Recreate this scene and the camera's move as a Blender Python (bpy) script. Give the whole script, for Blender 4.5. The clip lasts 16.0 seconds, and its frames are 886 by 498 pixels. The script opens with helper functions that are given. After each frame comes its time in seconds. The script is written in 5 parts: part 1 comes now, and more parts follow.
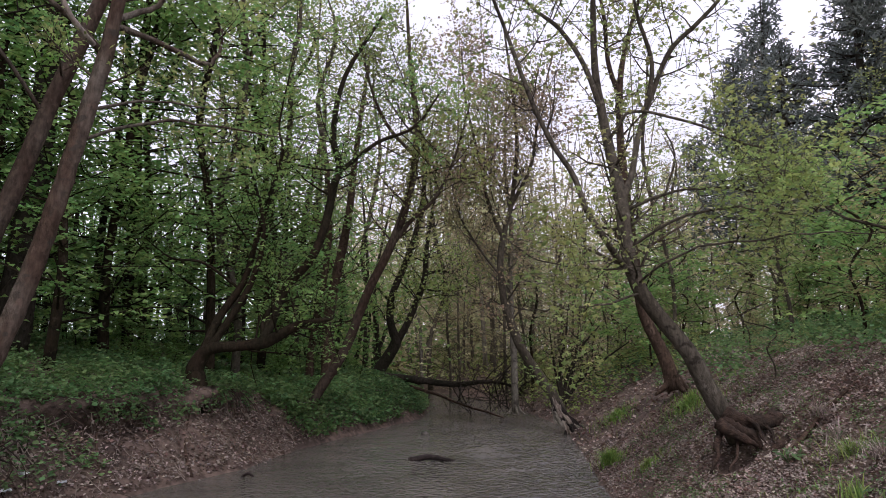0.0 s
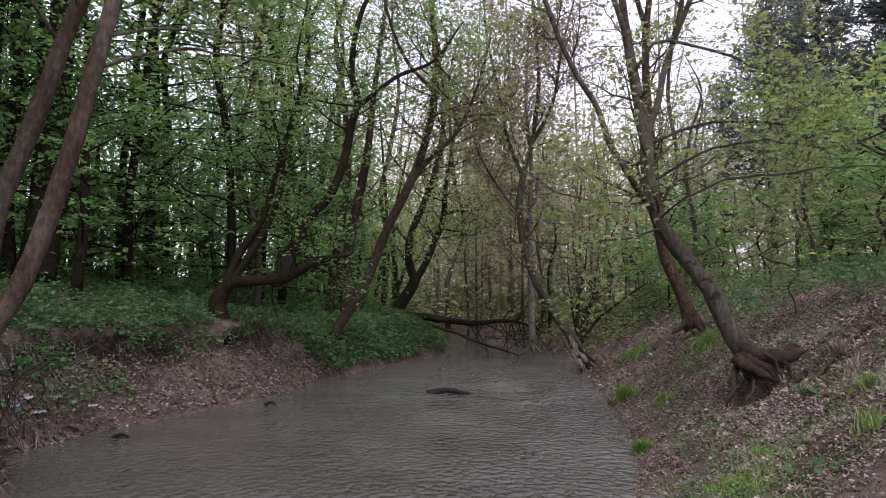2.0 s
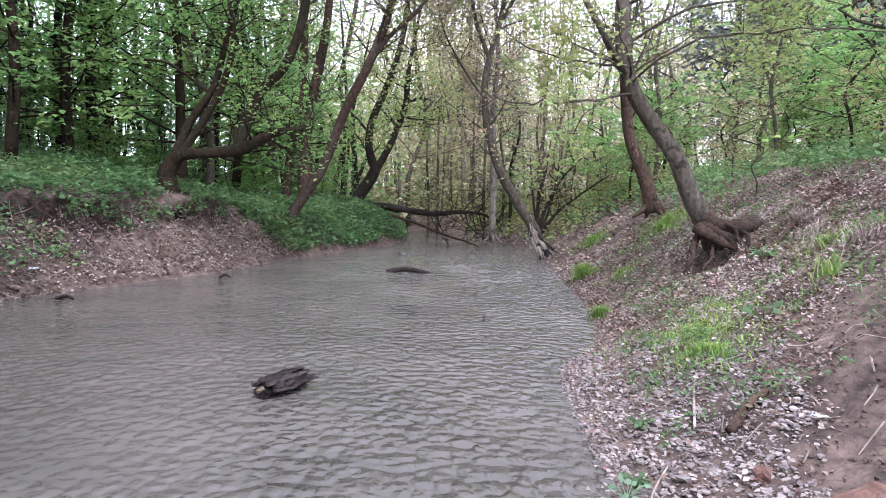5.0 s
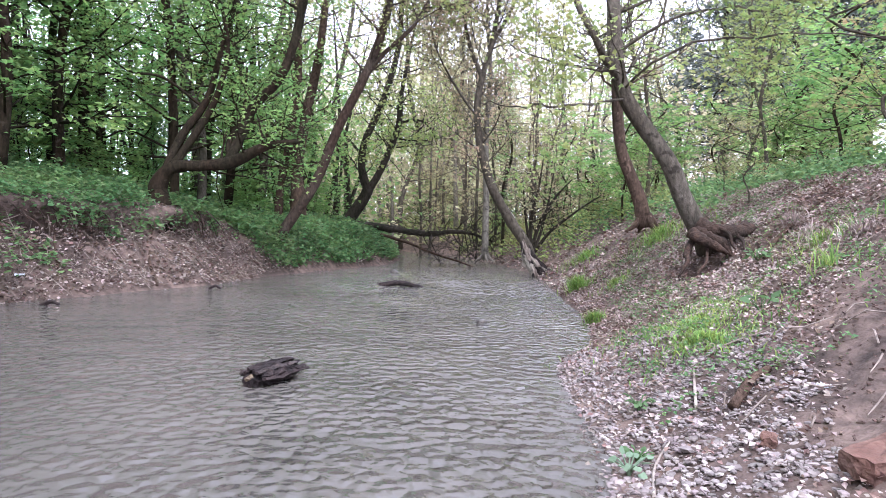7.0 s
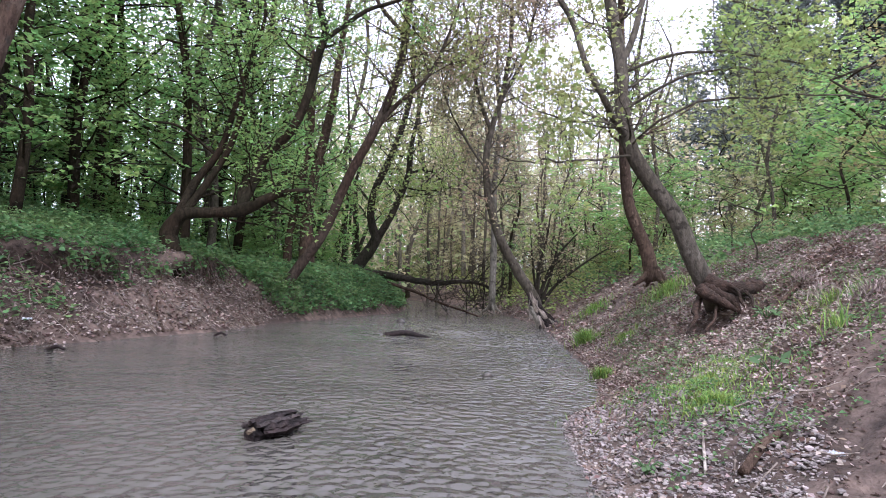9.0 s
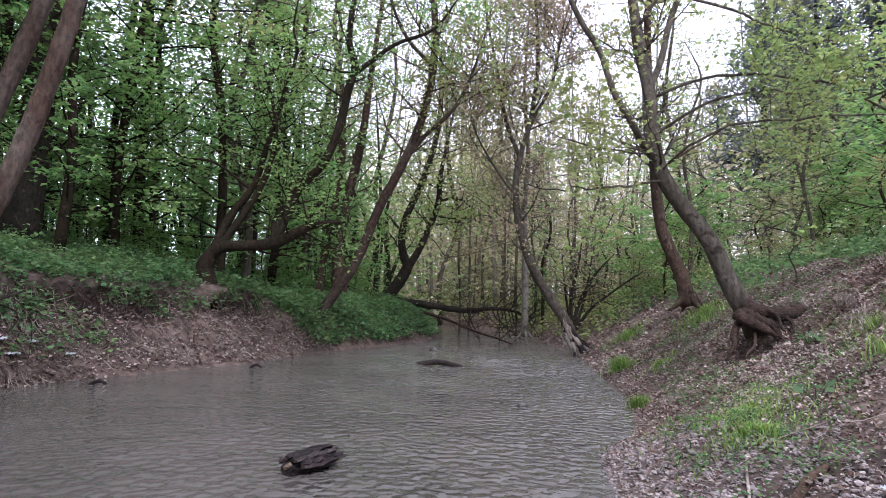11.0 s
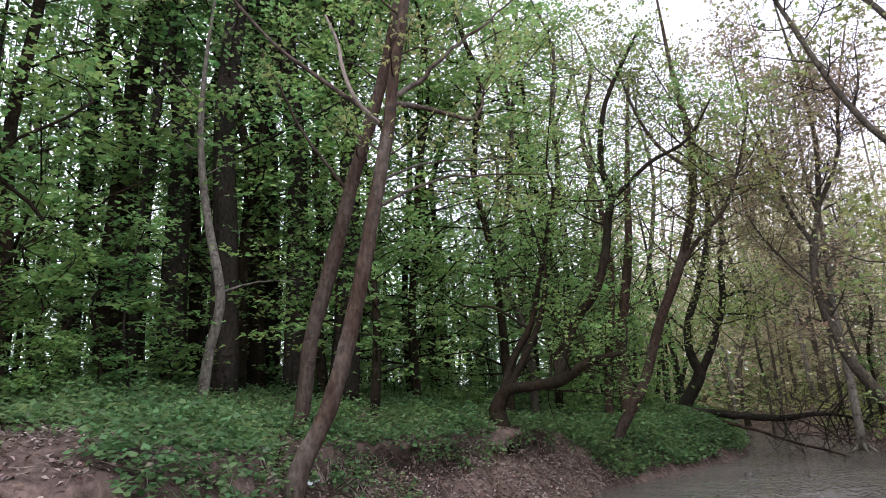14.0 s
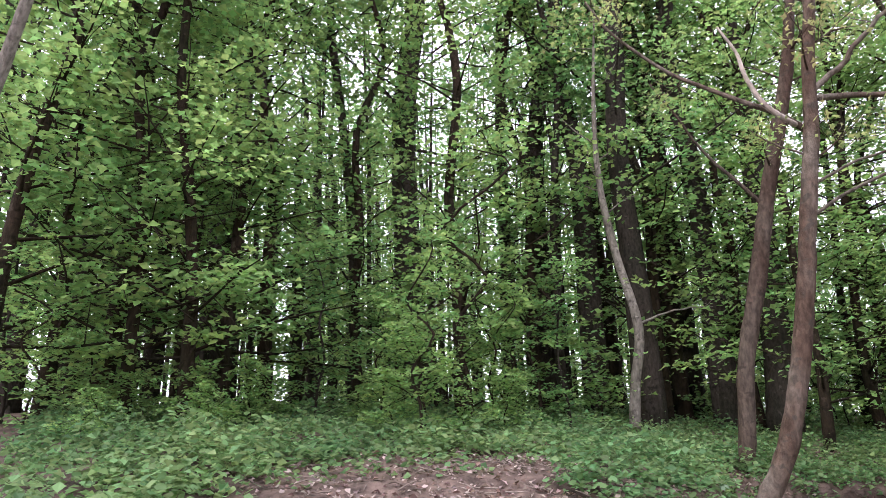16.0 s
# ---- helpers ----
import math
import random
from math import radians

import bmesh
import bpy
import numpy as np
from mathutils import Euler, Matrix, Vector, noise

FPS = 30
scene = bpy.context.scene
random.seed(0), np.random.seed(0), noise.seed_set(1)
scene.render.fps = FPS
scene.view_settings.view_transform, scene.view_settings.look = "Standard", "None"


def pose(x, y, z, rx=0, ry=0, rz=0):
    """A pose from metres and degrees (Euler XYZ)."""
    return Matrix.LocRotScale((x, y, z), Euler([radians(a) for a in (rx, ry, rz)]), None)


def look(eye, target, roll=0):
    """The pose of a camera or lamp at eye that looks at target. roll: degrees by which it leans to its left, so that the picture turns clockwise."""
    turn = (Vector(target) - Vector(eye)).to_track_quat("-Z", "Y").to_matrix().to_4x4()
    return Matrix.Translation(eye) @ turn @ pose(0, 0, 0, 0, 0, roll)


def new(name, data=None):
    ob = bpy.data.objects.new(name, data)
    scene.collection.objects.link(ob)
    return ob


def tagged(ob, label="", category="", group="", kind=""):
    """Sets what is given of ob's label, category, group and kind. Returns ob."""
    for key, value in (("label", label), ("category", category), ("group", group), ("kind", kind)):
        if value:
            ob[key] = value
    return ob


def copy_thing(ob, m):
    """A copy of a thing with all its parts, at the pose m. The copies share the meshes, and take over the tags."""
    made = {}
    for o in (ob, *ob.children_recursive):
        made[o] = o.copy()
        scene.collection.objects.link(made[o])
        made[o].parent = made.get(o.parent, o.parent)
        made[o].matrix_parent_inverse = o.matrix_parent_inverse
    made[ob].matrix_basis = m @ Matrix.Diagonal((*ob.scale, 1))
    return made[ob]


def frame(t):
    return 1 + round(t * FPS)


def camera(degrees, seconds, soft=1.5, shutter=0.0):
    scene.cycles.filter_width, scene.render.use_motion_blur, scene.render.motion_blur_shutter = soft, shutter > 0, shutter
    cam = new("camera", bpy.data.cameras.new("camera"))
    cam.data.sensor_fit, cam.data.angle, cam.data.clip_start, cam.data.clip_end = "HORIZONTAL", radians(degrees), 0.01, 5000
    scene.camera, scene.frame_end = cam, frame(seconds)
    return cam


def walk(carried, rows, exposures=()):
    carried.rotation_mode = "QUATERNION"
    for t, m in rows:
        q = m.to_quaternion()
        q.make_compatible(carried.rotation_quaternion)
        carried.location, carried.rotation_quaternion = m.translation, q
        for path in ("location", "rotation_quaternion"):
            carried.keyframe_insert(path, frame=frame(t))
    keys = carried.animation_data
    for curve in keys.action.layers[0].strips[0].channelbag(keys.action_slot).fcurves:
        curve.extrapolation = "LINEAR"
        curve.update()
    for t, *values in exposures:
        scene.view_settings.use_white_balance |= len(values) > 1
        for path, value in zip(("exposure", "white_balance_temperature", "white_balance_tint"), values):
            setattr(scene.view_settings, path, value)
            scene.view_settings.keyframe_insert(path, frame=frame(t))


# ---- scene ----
# ---- camera and its walk ----
cam = camera(68.49, 16.0, soft=0.75)


def held(t, x, y, z, yaw, pitch, roll):
    """A row of the walk: place, heading to the left of +y, tilt up and lean, in degrees."""
    return t, pose(x, y, z, 90 + pitch, 0, yaw) @ pose(0, 0, 0, 0, 0, roll)


walk(cam, [held(*row) for row in (
    (0.0, 0.028, -0.342, 1.791, 2.64, 8.75, -0.15),
    (0.5, 0.028, -0.345, 1.798, 2.67, 8.55, 0.03),
    (1.0, 0.021, -0.346, 1.776, 2.60, 8.77, -0.62),
    (1.5, 0.027, -0.321, 1.728, 3.47, 6.61, 0.20),
    (2.0, 0.019, -0.302, 1.675, 4.25, 3.82, 0.49),
    (2.5, -0.008, -0.277, 1.623, 4.73, 2.32, 0.77),
    (3.0, -0.020, -0.240, 1.568, 4.02, 1.67, 0.69),
    (3.5, -0.049, -0.181, 1.501, 4.63, -2.19, 0.68),
    (4.0, -0.031, -0.135, 1.428, 2.19, -4.04, 0.51),
    (4.2, -0.019, -0.117, 1.388, 1.49, -4.67, 0.86),
    (6.3, 0.011, 0.009, 0.988, 0.38, -3.38, 2.22),
    (6.5, 0.008, 0.001, 0.973, 0.13, -3.29, 2.03),
    (7.0, 0.000, 0.000, 0.942, 0.00, -1.66, 1.92),
    (7.5, 0.003, 0.002, 0.952, 0.36, 0.60, 2.28),
    (8.0, 0.004, 0.008, 0.953, 0.61, 0.48, 2.97),
    (8.5, 0.004, -0.001, 0.969, 0.61, 1.65, 2.83),
    (10.8, -0.011, -0.021, 0.994, 3.03, 3.84, 3.02),
    (11.0, -0.005, -0.033, 1.015, 3.65, 4.73, 1.97),
    (11.5, 0.002, -0.009, 1.170, 2.54, 3.80, 1.73),
    (12.0, 0.008, -0.020, 1.425, 3.05, 2.31, 1.02),
    (12.5, 0.041, -0.063, 1.601, 5.23, 3.36, -0.45),
    (13.0, 0.039, -0.130, 1.694, 11.19, 6.63, -1.33),
    (13.5, 0.046, -0.176, 1.723, 18.53, 9.52, -2.01),
    (14.0, 0.005, -0.197, 1.750, 27.31, 12.77, -3.00),
    (14.5, -0.008, -0.261, 1.777, 37.44, 15.06, -3.61),
    (15.0, -0.052, -0.311, 1.790, 46.46, 15.57, -2.95),
    (15.5, -0.129, -0.440, 1.795, 54.49, 15.61, -2.49),
    (16.0, -0.160, -0.474, 1.810, 61.53, 16.57, -1.84),
)], exposures=(
    (0.0, -0.28, 6330, 16), (1.2, -0.36, 6330, 16), (2.0, -0.1, 6150, 16), (2.5, 0.36, 5940, 16), (3.0, 0.56, 5850, 16), (3.6, 0.92, 5740, 17), (4.2, 1.02, 5730, 16), (6.3, 1.46, 5680, 15), (7.0, 1.4, 5680, 15), (7.5, 1.05, 5780, 15),
    (8.0, 0.88, 5760, 15), (8.7, 0.9, 5750, 15), (10.8, 0.64, 5760, 15), (11.5, 0.38, 5850, 15), (12.2, 0.22, 5880, 15), (13.0, 0.28, 6000, 14), (14.0, 0.33, 6130, 14), (15.0, 0.58, 6200, 16), (16.0, 1.12, 6330, 17)))

# ---- light: an overcast sky ----
SUN_UP, SUN_TURN = radians(54), radians(172)
world = bpy.data.worlds.new("overcast_sky")
scene.world = world
world.use_nodes = True
wn, wl = world.node_tree.nodes, world.node_tree.links
sky = wn.new("ShaderNodeTexSky")
sky.sky_type, sky.sun_disc = "NISHITA", False
sky.sun_elevation, sky.sun_rotation, sky.dust_density, sky.air_density = SUN_UP, SUN_TURN, 3.0, 1.2
veil = wn.new("ShaderNodeMix")
veil.data_type = "RGBA"
veil.inputs["Factor"].default_value = 0.86
veil.inputs["B"].default_value = (10.0, 9.8, 11.2, 1)
wl.new(sky.outputs["Color"], veil.inputs["A"])
wl.new(veil.outputs["Result"], wn["Background"].inputs["Color"])
wn["Background"].inputs["Strength"].default_value = 0.15
sun = new("sun", bpy.data.lights.new("sun", "SUN"))
sun.data.energy, sun.data.angle, sun.data.color = 1.5, radians(25), (1.0, 0.98, 0.95)
sun.matrix_world = look((5, -30, 54), (0, 8, 0))


# ---- materials ----
def material(name, base, rough=0.8, scale=8.0, vary=0.35, bump=0.3, stretch=(1, 1, 1), second=None, mix_scale=1.5, spec=0.3, fine=60.0, island=0.0,
             through_light=0.0, random_object=0.0):
    """A surface of one colour family: broad patches of a second colour, finer grain, relief, and shifts from piece to piece."""
    m = bpy.data.materials.new(name)
    m.use_nodes = True
    n, l = m.node_tree.nodes, m.node_tree.links
    b = n["Principled BSDF"]
    co = n.new("ShaderNodeTexCoord")
    mp = n.new("ShaderNodeMapping")
    mp.inputs["Scale"].default_value = stretch
    l.new(co.outputs["Object"], mp.inputs["Vector"])
    broad, grain = n.new("ShaderNodeTexNoise"), n.new("ShaderNodeTexNoise")
    broad.inputs["Scale"].default_value, broad.inputs["Detail"].default_value = mix_scale, 5
    grain.inputs["Scale"].default_value, grain.inputs["Detail"].default_value = scale, 7
    l.new(mp.outputs["Vector"], broad.inputs["Vector"])
    l.new(mp.outputs["Vector"], grain.inputs["Vector"])
    ramp = n.new("ShaderNodeValToRGB")
    ramp.color_ramp.elements[0].position, ramp.color_ramp.elements[1].position = 0.4, 0.62
    ramp.color_ramp.elements[0].color = (*base, 1)
    ramp.color_ramp.elements[1].color = (*(second or [c * 0.7 for c in base]), 1)
    l.new(broad.outputs["Fac"], ramp.inputs["Fac"])
    value = n.new("ShaderNodeMapRange")
    value.inputs["From Min"].default_value, value.inputs["From Max"].default_value = 0.3, 0.7
    value.inputs["To Min"].default_value, value.inputs["To Max"].default_value = 1 - vary, 1 + vary
    l.new(grain.outputs["Fac"], value.inputs["Value"])
    hsv = n.new("ShaderNodeHueSaturation")
    l.new(ramp.outputs["Color"], hsv.inputs["Color"])
    l.new(value.outputs["Result"], hsv.inputs["Value"])
    if island or random_object:
        if island:
            src = n.new("ShaderNodeNewGeometry").outputs["Random Per Island"]
        else:
            src = n.new("ShaderNodeObjectInfo").outputs["Random"]
        amount = island or random_object
        hue, val = n.new("ShaderNodeMapRange"), n.new("ShaderNodeMapRange")
        hue.inputs["To Min"].default_value, hue.inputs["To Max"].default_value = 0.5 - 0.045 * amount, 0.5 + 0.03 * amount
        val.inputs["To Min"].default_value, val.inputs["To Max"].default_value = 1 - 0.45 * amount, 1 + 0.45 * amount
        l.new(src, hue.inputs["Value"])
        l.new(hue.outputs["Result"], hsv.inputs["Hue"])
        shuffle = n.new("ShaderNodeMath")
        shuffle.operation = "MULTIPLY"
        shuffle.inputs[1].default_value = 7.31
        part_of = n.new("ShaderNodeMath")
        part_of.operation = "FRACT"
        l.new(src, shuffle.inputs[0])
        l.new(shuffle.outputs[0], part_of.inputs[0])
        l.new(part_of.outputs[0], val.inputs["Value"])
        both = n.new("ShaderNodeMath")
        both.operation = "MULTIPLY"
        l.new(val.outputs["Result"], both.inputs[0])
        l.new(value.outputs["Result"], both.inputs[1])
        l.new(both.outputs[0], hsv.inputs["Value"])
    l.new(hsv.outputs["Color"], b.inputs["Base Color"])
    b.inputs["Roughness"].default_value, b.inputs["Specular IOR Level"].default_value = rough, spec
    if bump:
        rel, bp = n.new("ShaderNodeTexNoise"), n.new("ShaderNodeBump")
        rel.inputs["Scale"].default_value, rel.inputs["Detail"].default_value = fine, 4
        l.new(mp.outputs["Vector"], rel.inputs["Vector"])
        bp.inputs["Strength"].default_value, bp.inputs["Distance"].default_value = bump, 0.02
        l.new(rel.outputs["Fac"], bp.inputs["Height"])
        l.new(bp.outputs["Normal"], b.inputs["Normal"])
    if through_light:
        tr, mixer = n.new("ShaderNodeBsdfTranslucent"), n.new("ShaderNodeMixShader")
        mixer.inputs["Fac"].default_value = through_light
        gain = n.new("ShaderNodeMix")
        gain.data_type, gain.blend_type, gain.clamp_result = "RGBA", "MULTIPLY", True
        gain.inputs["Factor"].default_value, gain.inputs["B"].default_value = 1.0, (1.4, 1.36, 1.35, 1)
        l.new(hsv.outputs["Color"], gain.inputs["A"])
        l.new(gain.outputs["Result"], tr.inputs["Color"])
        l.new(b.outputs["BSDF"], mixer.inputs[1])
        l.new(tr.outputs["BSDF"], mixer.inputs[2])
        l.new(mixer.outputs["Shader"], n["Material Output"].inputs["Surface"])
    return m


def leafy(name, base, second, island=1.0, light=0.4, rough=0.55):
    return material(name, base, rough=rough, scale=1.2, vary=0.15, bump=0, second=second, mix_scale=0.5, spec=0.28, island=island, through_light=light)


BARK = (1, 1, 0.42)


def bark(name, base, second, patch=1.6, rough=0.9):
    """Bark: fissured grain along the stem, darker scars and pale lichen spots with outlines of their own."""
    m = material(name, base, rough, 24, 0.45, 1.0, BARK, second, patch, fine=70, spec=0.1)
    n, l = m.node_tree.nodes, m.node_tree.links
    b = n["Principled BSDF"]
    colour = b.inputs["Base Color"].links[0].from_socket
    co = n.new("ShaderNodeTexCoord")
    for scale, squash, low, high, tone in ((7.0, 1.6, 0.6, 0.68, [c * 0.4 for c in second]), (11.0, 0.8, 0.63, 0.7, [1.7 * c + 0.015 for c in base])):
        mp, spot, edge, mix = n.new("ShaderNodeMapping"), n.new("ShaderNodeTexNoise"), n.new("ShaderNodeMapRange"), n.new("ShaderNodeMix")
        mp.inputs["Scale"].default_value = (1, 1, squash)
        mp.inputs["Location"].default_value = (scale, 2.3, 0.7)
        spot.inputs["Scale"].default_value, spot.inputs["Detail"].default_value = scale, 4
        edge.inputs["From Min"].default_value, edge.inputs["From Max"].default_value = low, high
        edge.inputs["To Max"].default_value = 0.75
        mix.data_type = "RGBA"
        mix.inputs["B"].default_value = (*tone, 1)
        l.new(co.outputs["Object"], mp.inputs["Vector"])
        l.new(mp.outputs["Vector"], spot.inputs["Vector"])
        l.new(spot.outputs["Fac"], edge.inputs["Value"])
        l.new(edge.outputs["Result"], mix.inputs["Factor"])
        l.new(colour, mix.inputs["A"])
        colour = mix.outputs["Result"]
    l.new(colour, b.inputs["Base Color"])
    return m


M = dict(
    bark_grey=bark("bark_grey", (0.115, 0.098, 0.077), (0.066, 0.054, 0.04)),
    bark_brown=bark("bark_brown", (0.1, 0.066, 0.049), (0.055, 0.037, 0.027)),
    bark_red=bark("bark_red", (0.06, 0.038, 0.028), (0.1, 0.08, 0.063), 1.3),
    bark_tan=bark("bark_tan", (0.078, 0.051, 0.037), (0.16, 0.136, 0.11), 2.2),
    bark_dark=bark("bark_dark", (0.05, 0.04, 0.032), (0.03, 0.027, 0.02)),
    bark_moss=bark("bark_moss", (0.034, 0.023, 0.015), (0.024, 0.021, 0.013)),
    bark_pale=bark("bark_pale", (0.24, 0.215, 0.18), (0.16, 0.14, 0.115)),
    dead_wood=material("dead_wood", (0.42, 0.36, 0.31), 0.85, 20, 0.4, 0.7, BARK, (0.25, 0.2, 0.165), 3, fine=60),
    dead_twig=material("dead_twig", (0.3, 0.245, 0.205), 0.9, 20, 0.4, 0.5, (1, 1, 1), (0.12, 0.09, 0.072), 2.0),
    # spring leaves far off, paled in colour to carry the bright haze of distance
    leaf_far_hazed=leafy("leaf_far_hazed", (0.46, 0.49, 0.27), (0.51, 0.45, 0.32), island=0.75, light=0.5),
    wet_wood=material("wet_wood", (0.02, 0.015, 0.014), 0.7, 22, 0.6, 1.0, (1, 1, 1), (0.036, 0.025, 0.023), 12, spec=0.2, fine=50),
    rotten=material("rotten", (0.06, 0.042, 0.037), 0.7, 26, 0.6, 1.0, (1, 1, 1), (0.03, 0.022, 0.02), 14, spec=0.4, fine=50),
    cut_wood=material("cut_wood", (0.2, 0.15, 0.1), 0.8, 30, 0.5, 0.8, (1, 1, 1), (0.12, 0.09, 0.06), 14, fine=70),
    root=material("root", (0.06, 0.036, 0.026), 0.92, 22, 0.55, 1.0, (1, 1, 1), (0.032, 0.022, 0.016), 5, fine=55),
    leaf_forest=leafy("leaf_forest", (0.188, 0.33, 0.115), (0.265, 0.4, 0.135), island=0.75, light=0.55, rough=0.5),
    leaf_deep=leafy("leaf_deep", (0.138, 0.275, 0.1), (0.188, 0.33, 0.115), island=0.75, light=0.55, rough=0.5),
    leaf_young=leafy("leaf_young", (0.265, 0.355, 0.125), (0.34, 0.345, 0.145), island=0.75, light=0.5),
    leaf_amber=leafy("leaf_amber", (0.235, 0.29, 0.11), (0.37, 0.275, 0.15), island=0.75, light=0.5),
    leaf_bud=leafy("leaf_bud", (0.33, 0.32, 0.17), (0.38, 0.29, 0.2), island=0.75, light=0.45),
    leaf_herb=leafy("leaf_herb", (0.116, 0.215, 0.088), (0.172, 0.275, 0.112), island=0.9, light=0.45),
    leaf_pale=leafy("leaf_pale", (0.22, 0.32, 0.2), (0.28, 0.38, 0.24), light=0.25),
    # pine needles lightened towards grey-blue: the distance haze is in the colour
    needle_hazed=leafy("needle_hazed", (0.14, 0.165, 0.155), (0.17, 0.19, 0.165), light=0.25),
    grass=leafy("grass", (0.17, 0.285, 0.068), (0.25, 0.345, 0.105), light=0.4),
    litter=leafy("litter", (0.29, 0.228, 0.195), (0.42, 0.353, 0.312), island=1.0, light=0.12, rough=0.75),
    litter_brown=leafy("litter_brown", (0.15, 0.098, 0.074), (0.235, 0.165, 0.13), island=0.8, light=0.1, rough=0.8),
    clod=material("clod", (0.14, 0.095, 0.075), 0.95, 20, 0.4, 0.5, second=(0.085, 0.058, 0.046), mix_scale=5, island=0.6),
    stone=material("stone", (0.29, 0.25, 0.232), 0.8, 18, 0.3, 0.3, second=(0.2, 0.165, 0.15), mix_scale=4, island=0.8),
    wet_stone=material("wet_stone", (0.07, 0.06, 0.055), 0.4, 18, 0.4, 0.4, second=(0.11, 0.095, 0.08), mix_scale=6, spec=0.5),
    brick=material("brick", (0.15, 0.08, 0.06), 0.9, 20, 0.35, 0.7, second=(0.14, 0.085, 0.065), mix_scale=9, fine=45),
    plastic_pale=material("plastic_pale", (0.45, 0.47, 0.5), 0.4, 10, 0.15, 0.2, second=(0.55, 0.57, 0.6), mix_scale=8, spec=0.5),
    plastic_blue=material("plastic_blue", (0.25, 0.33, 0.55), 0.4, 10, 0.2, 0.2, second=(0.4, 0.47, 0.62), mix_scale=8, spec=0.5),
)


def ground_material():
    """Brown soil with damp patches, greener where the wood's floor is, after a noise."""
    m = material("soil", (0.15, 0.106, 0.085), 0.95, 9, 0.55, 1.0, second=(0.085, 0.06, 0.049), mix_scale=1.1, fine=30)
    return m


def water_material():
    """Murky grey-brown water: silt below, gloss above, with small ripples running across the stream."""
    m = bpy.data.materials.new("murky_water")
    m.use_nodes = True
    n, l = m.node_tree.nodes, m.node_tree.links
    b = n["Principled BSDF"]
    co, mp = n.new("ShaderNodeTexCoord"), n.new("ShaderNodeMapping")
    mp.inputs["Scale"].default_value = (1.0, 0.9, 1.0)
    l.new(co.outputs["Object"], mp.inputs["Vector"])
    silt, ramp = n.new("ShaderNodeTexNoise"), n.new("ShaderNodeValToRGB")
    silt.inputs["Scale"].default_value, silt.inputs["Detail"].default_value = 0.9, 6
    ramp.color_ramp.elements[0].position, ramp.color_ramp.elements[1].position = 0.35, 0.68
    ramp.color_ramp.elements[0].color, ramp.color_ramp.elements[1].color = (0.09, 0.082, 0.071, 1), (0.138, 0.124, 0.109, 1)
    l.new(mp.outputs["Vector"], silt.inputs["Vector"])
    l.new(silt.outputs["Fac"], ramp.inputs["Fac"])
    l.new(ramp.outputs["Color"], b.inputs["Base Color"])
    b.inputs["Roughness"].default_value, b.inputs["IOR"].default_value = 0.05, 1.42
    rip, cell, add = n.new("ShaderNodeTexNoise"), n.new("ShaderNodeTexVoronoi"), n.new("ShaderNodeMath")
    rip.inputs["Scale"].default_value, rip.inputs["Detail"].default_value, rip.inputs["Distortion"].default_value = 11.0, 2, 0.3
    cell.feature = "SMOOTH_F1"
    cell.inputs["Scale"].default_value, cell.inputs["Smoothness"].default_value = 13.0, 0.5
    warp = n.new("ShaderNodeMix")
    warp.data_type = "RGBA"
    warp.inputs["Factor"].default_value = 0.06
    l.new(mp.outputs["Vector"], warp.inputs["A"])
    l.new(rip.outputs["Color"], warp.inputs["B"])
    l.new(mp.outputs["Vector"], rip.inputs["Vector"])
    l.new(warp.outputs["Result"], cell.inputs["Vector"])
    add.operation = "MULTIPLY_ADD"
    add.inputs[1].default_value = -1.5
    l.new(cell.outputs["Distance"], add.inputs[0])
    l.new(rip.outputs["Fac"], add.inputs[2])
    bp = n.new("ShaderNodeBump")
    bp.inputs["Strength"].default_value, bp.inputs["Distance"].default_value = 1.0, 0.032
    l.new(add.outputs[0], bp.inputs["Height"])
    calm, calm_range = n.new("ShaderNodeTexNoise"), n.new("ShaderNodeMapRange")
    calm.inputs["Scale"].default_value, calm.inputs["Detail"].default_value = 0.55, 3
    calm_range.inputs["From Min"].default_value, calm_range.inputs["From Max"].default_value = 0.38, 0.62
    calm_range.inputs["To Min"].default_value, calm_range.inputs["To Max"].default_value = 0.6, 1.0
    l.new(mp.outputs["Vector"], calm.inputs["Vector"])
    l.new(calm.outputs["Fac"], calm_range.inputs["Value"])
    xyz, drift, both = n.new("ShaderNodeSeparateXYZ"), n.new("ShaderNodeMapRange"), n.new("ShaderNodeMath")
    drift.inputs["From Min"].default_value, drift.inputs["From Max"].default_value = -3.6, -0.3
    drift.inputs["To Min"].default_value, drift.inputs["To Max"].default_value = 0.7, 1.0
    both.operation = "MULTIPLY"
    l.new(co.outputs["Object"], xyz.inputs["Vector"])
    l.new(xyz.outputs["X"], drift.inputs["Value"])
    l.new(calm_range.outputs["Result"], both.inputs[0])
    l.new(drift.outputs["Result"], both.inputs[1])
    l.new(both.outputs[0], bp.inputs["Strength"])
    l.new(bp.outputs["Normal"], b.inputs["Normal"])
    return m


# ---- building blocks ----
rng = np.random.default_rng(7)


def unit(v):
    v = np.asarray(v, float)
    return v / np.maximum(np.linalg.norm(v, axis=-1, keepdims=True), 1e-9)


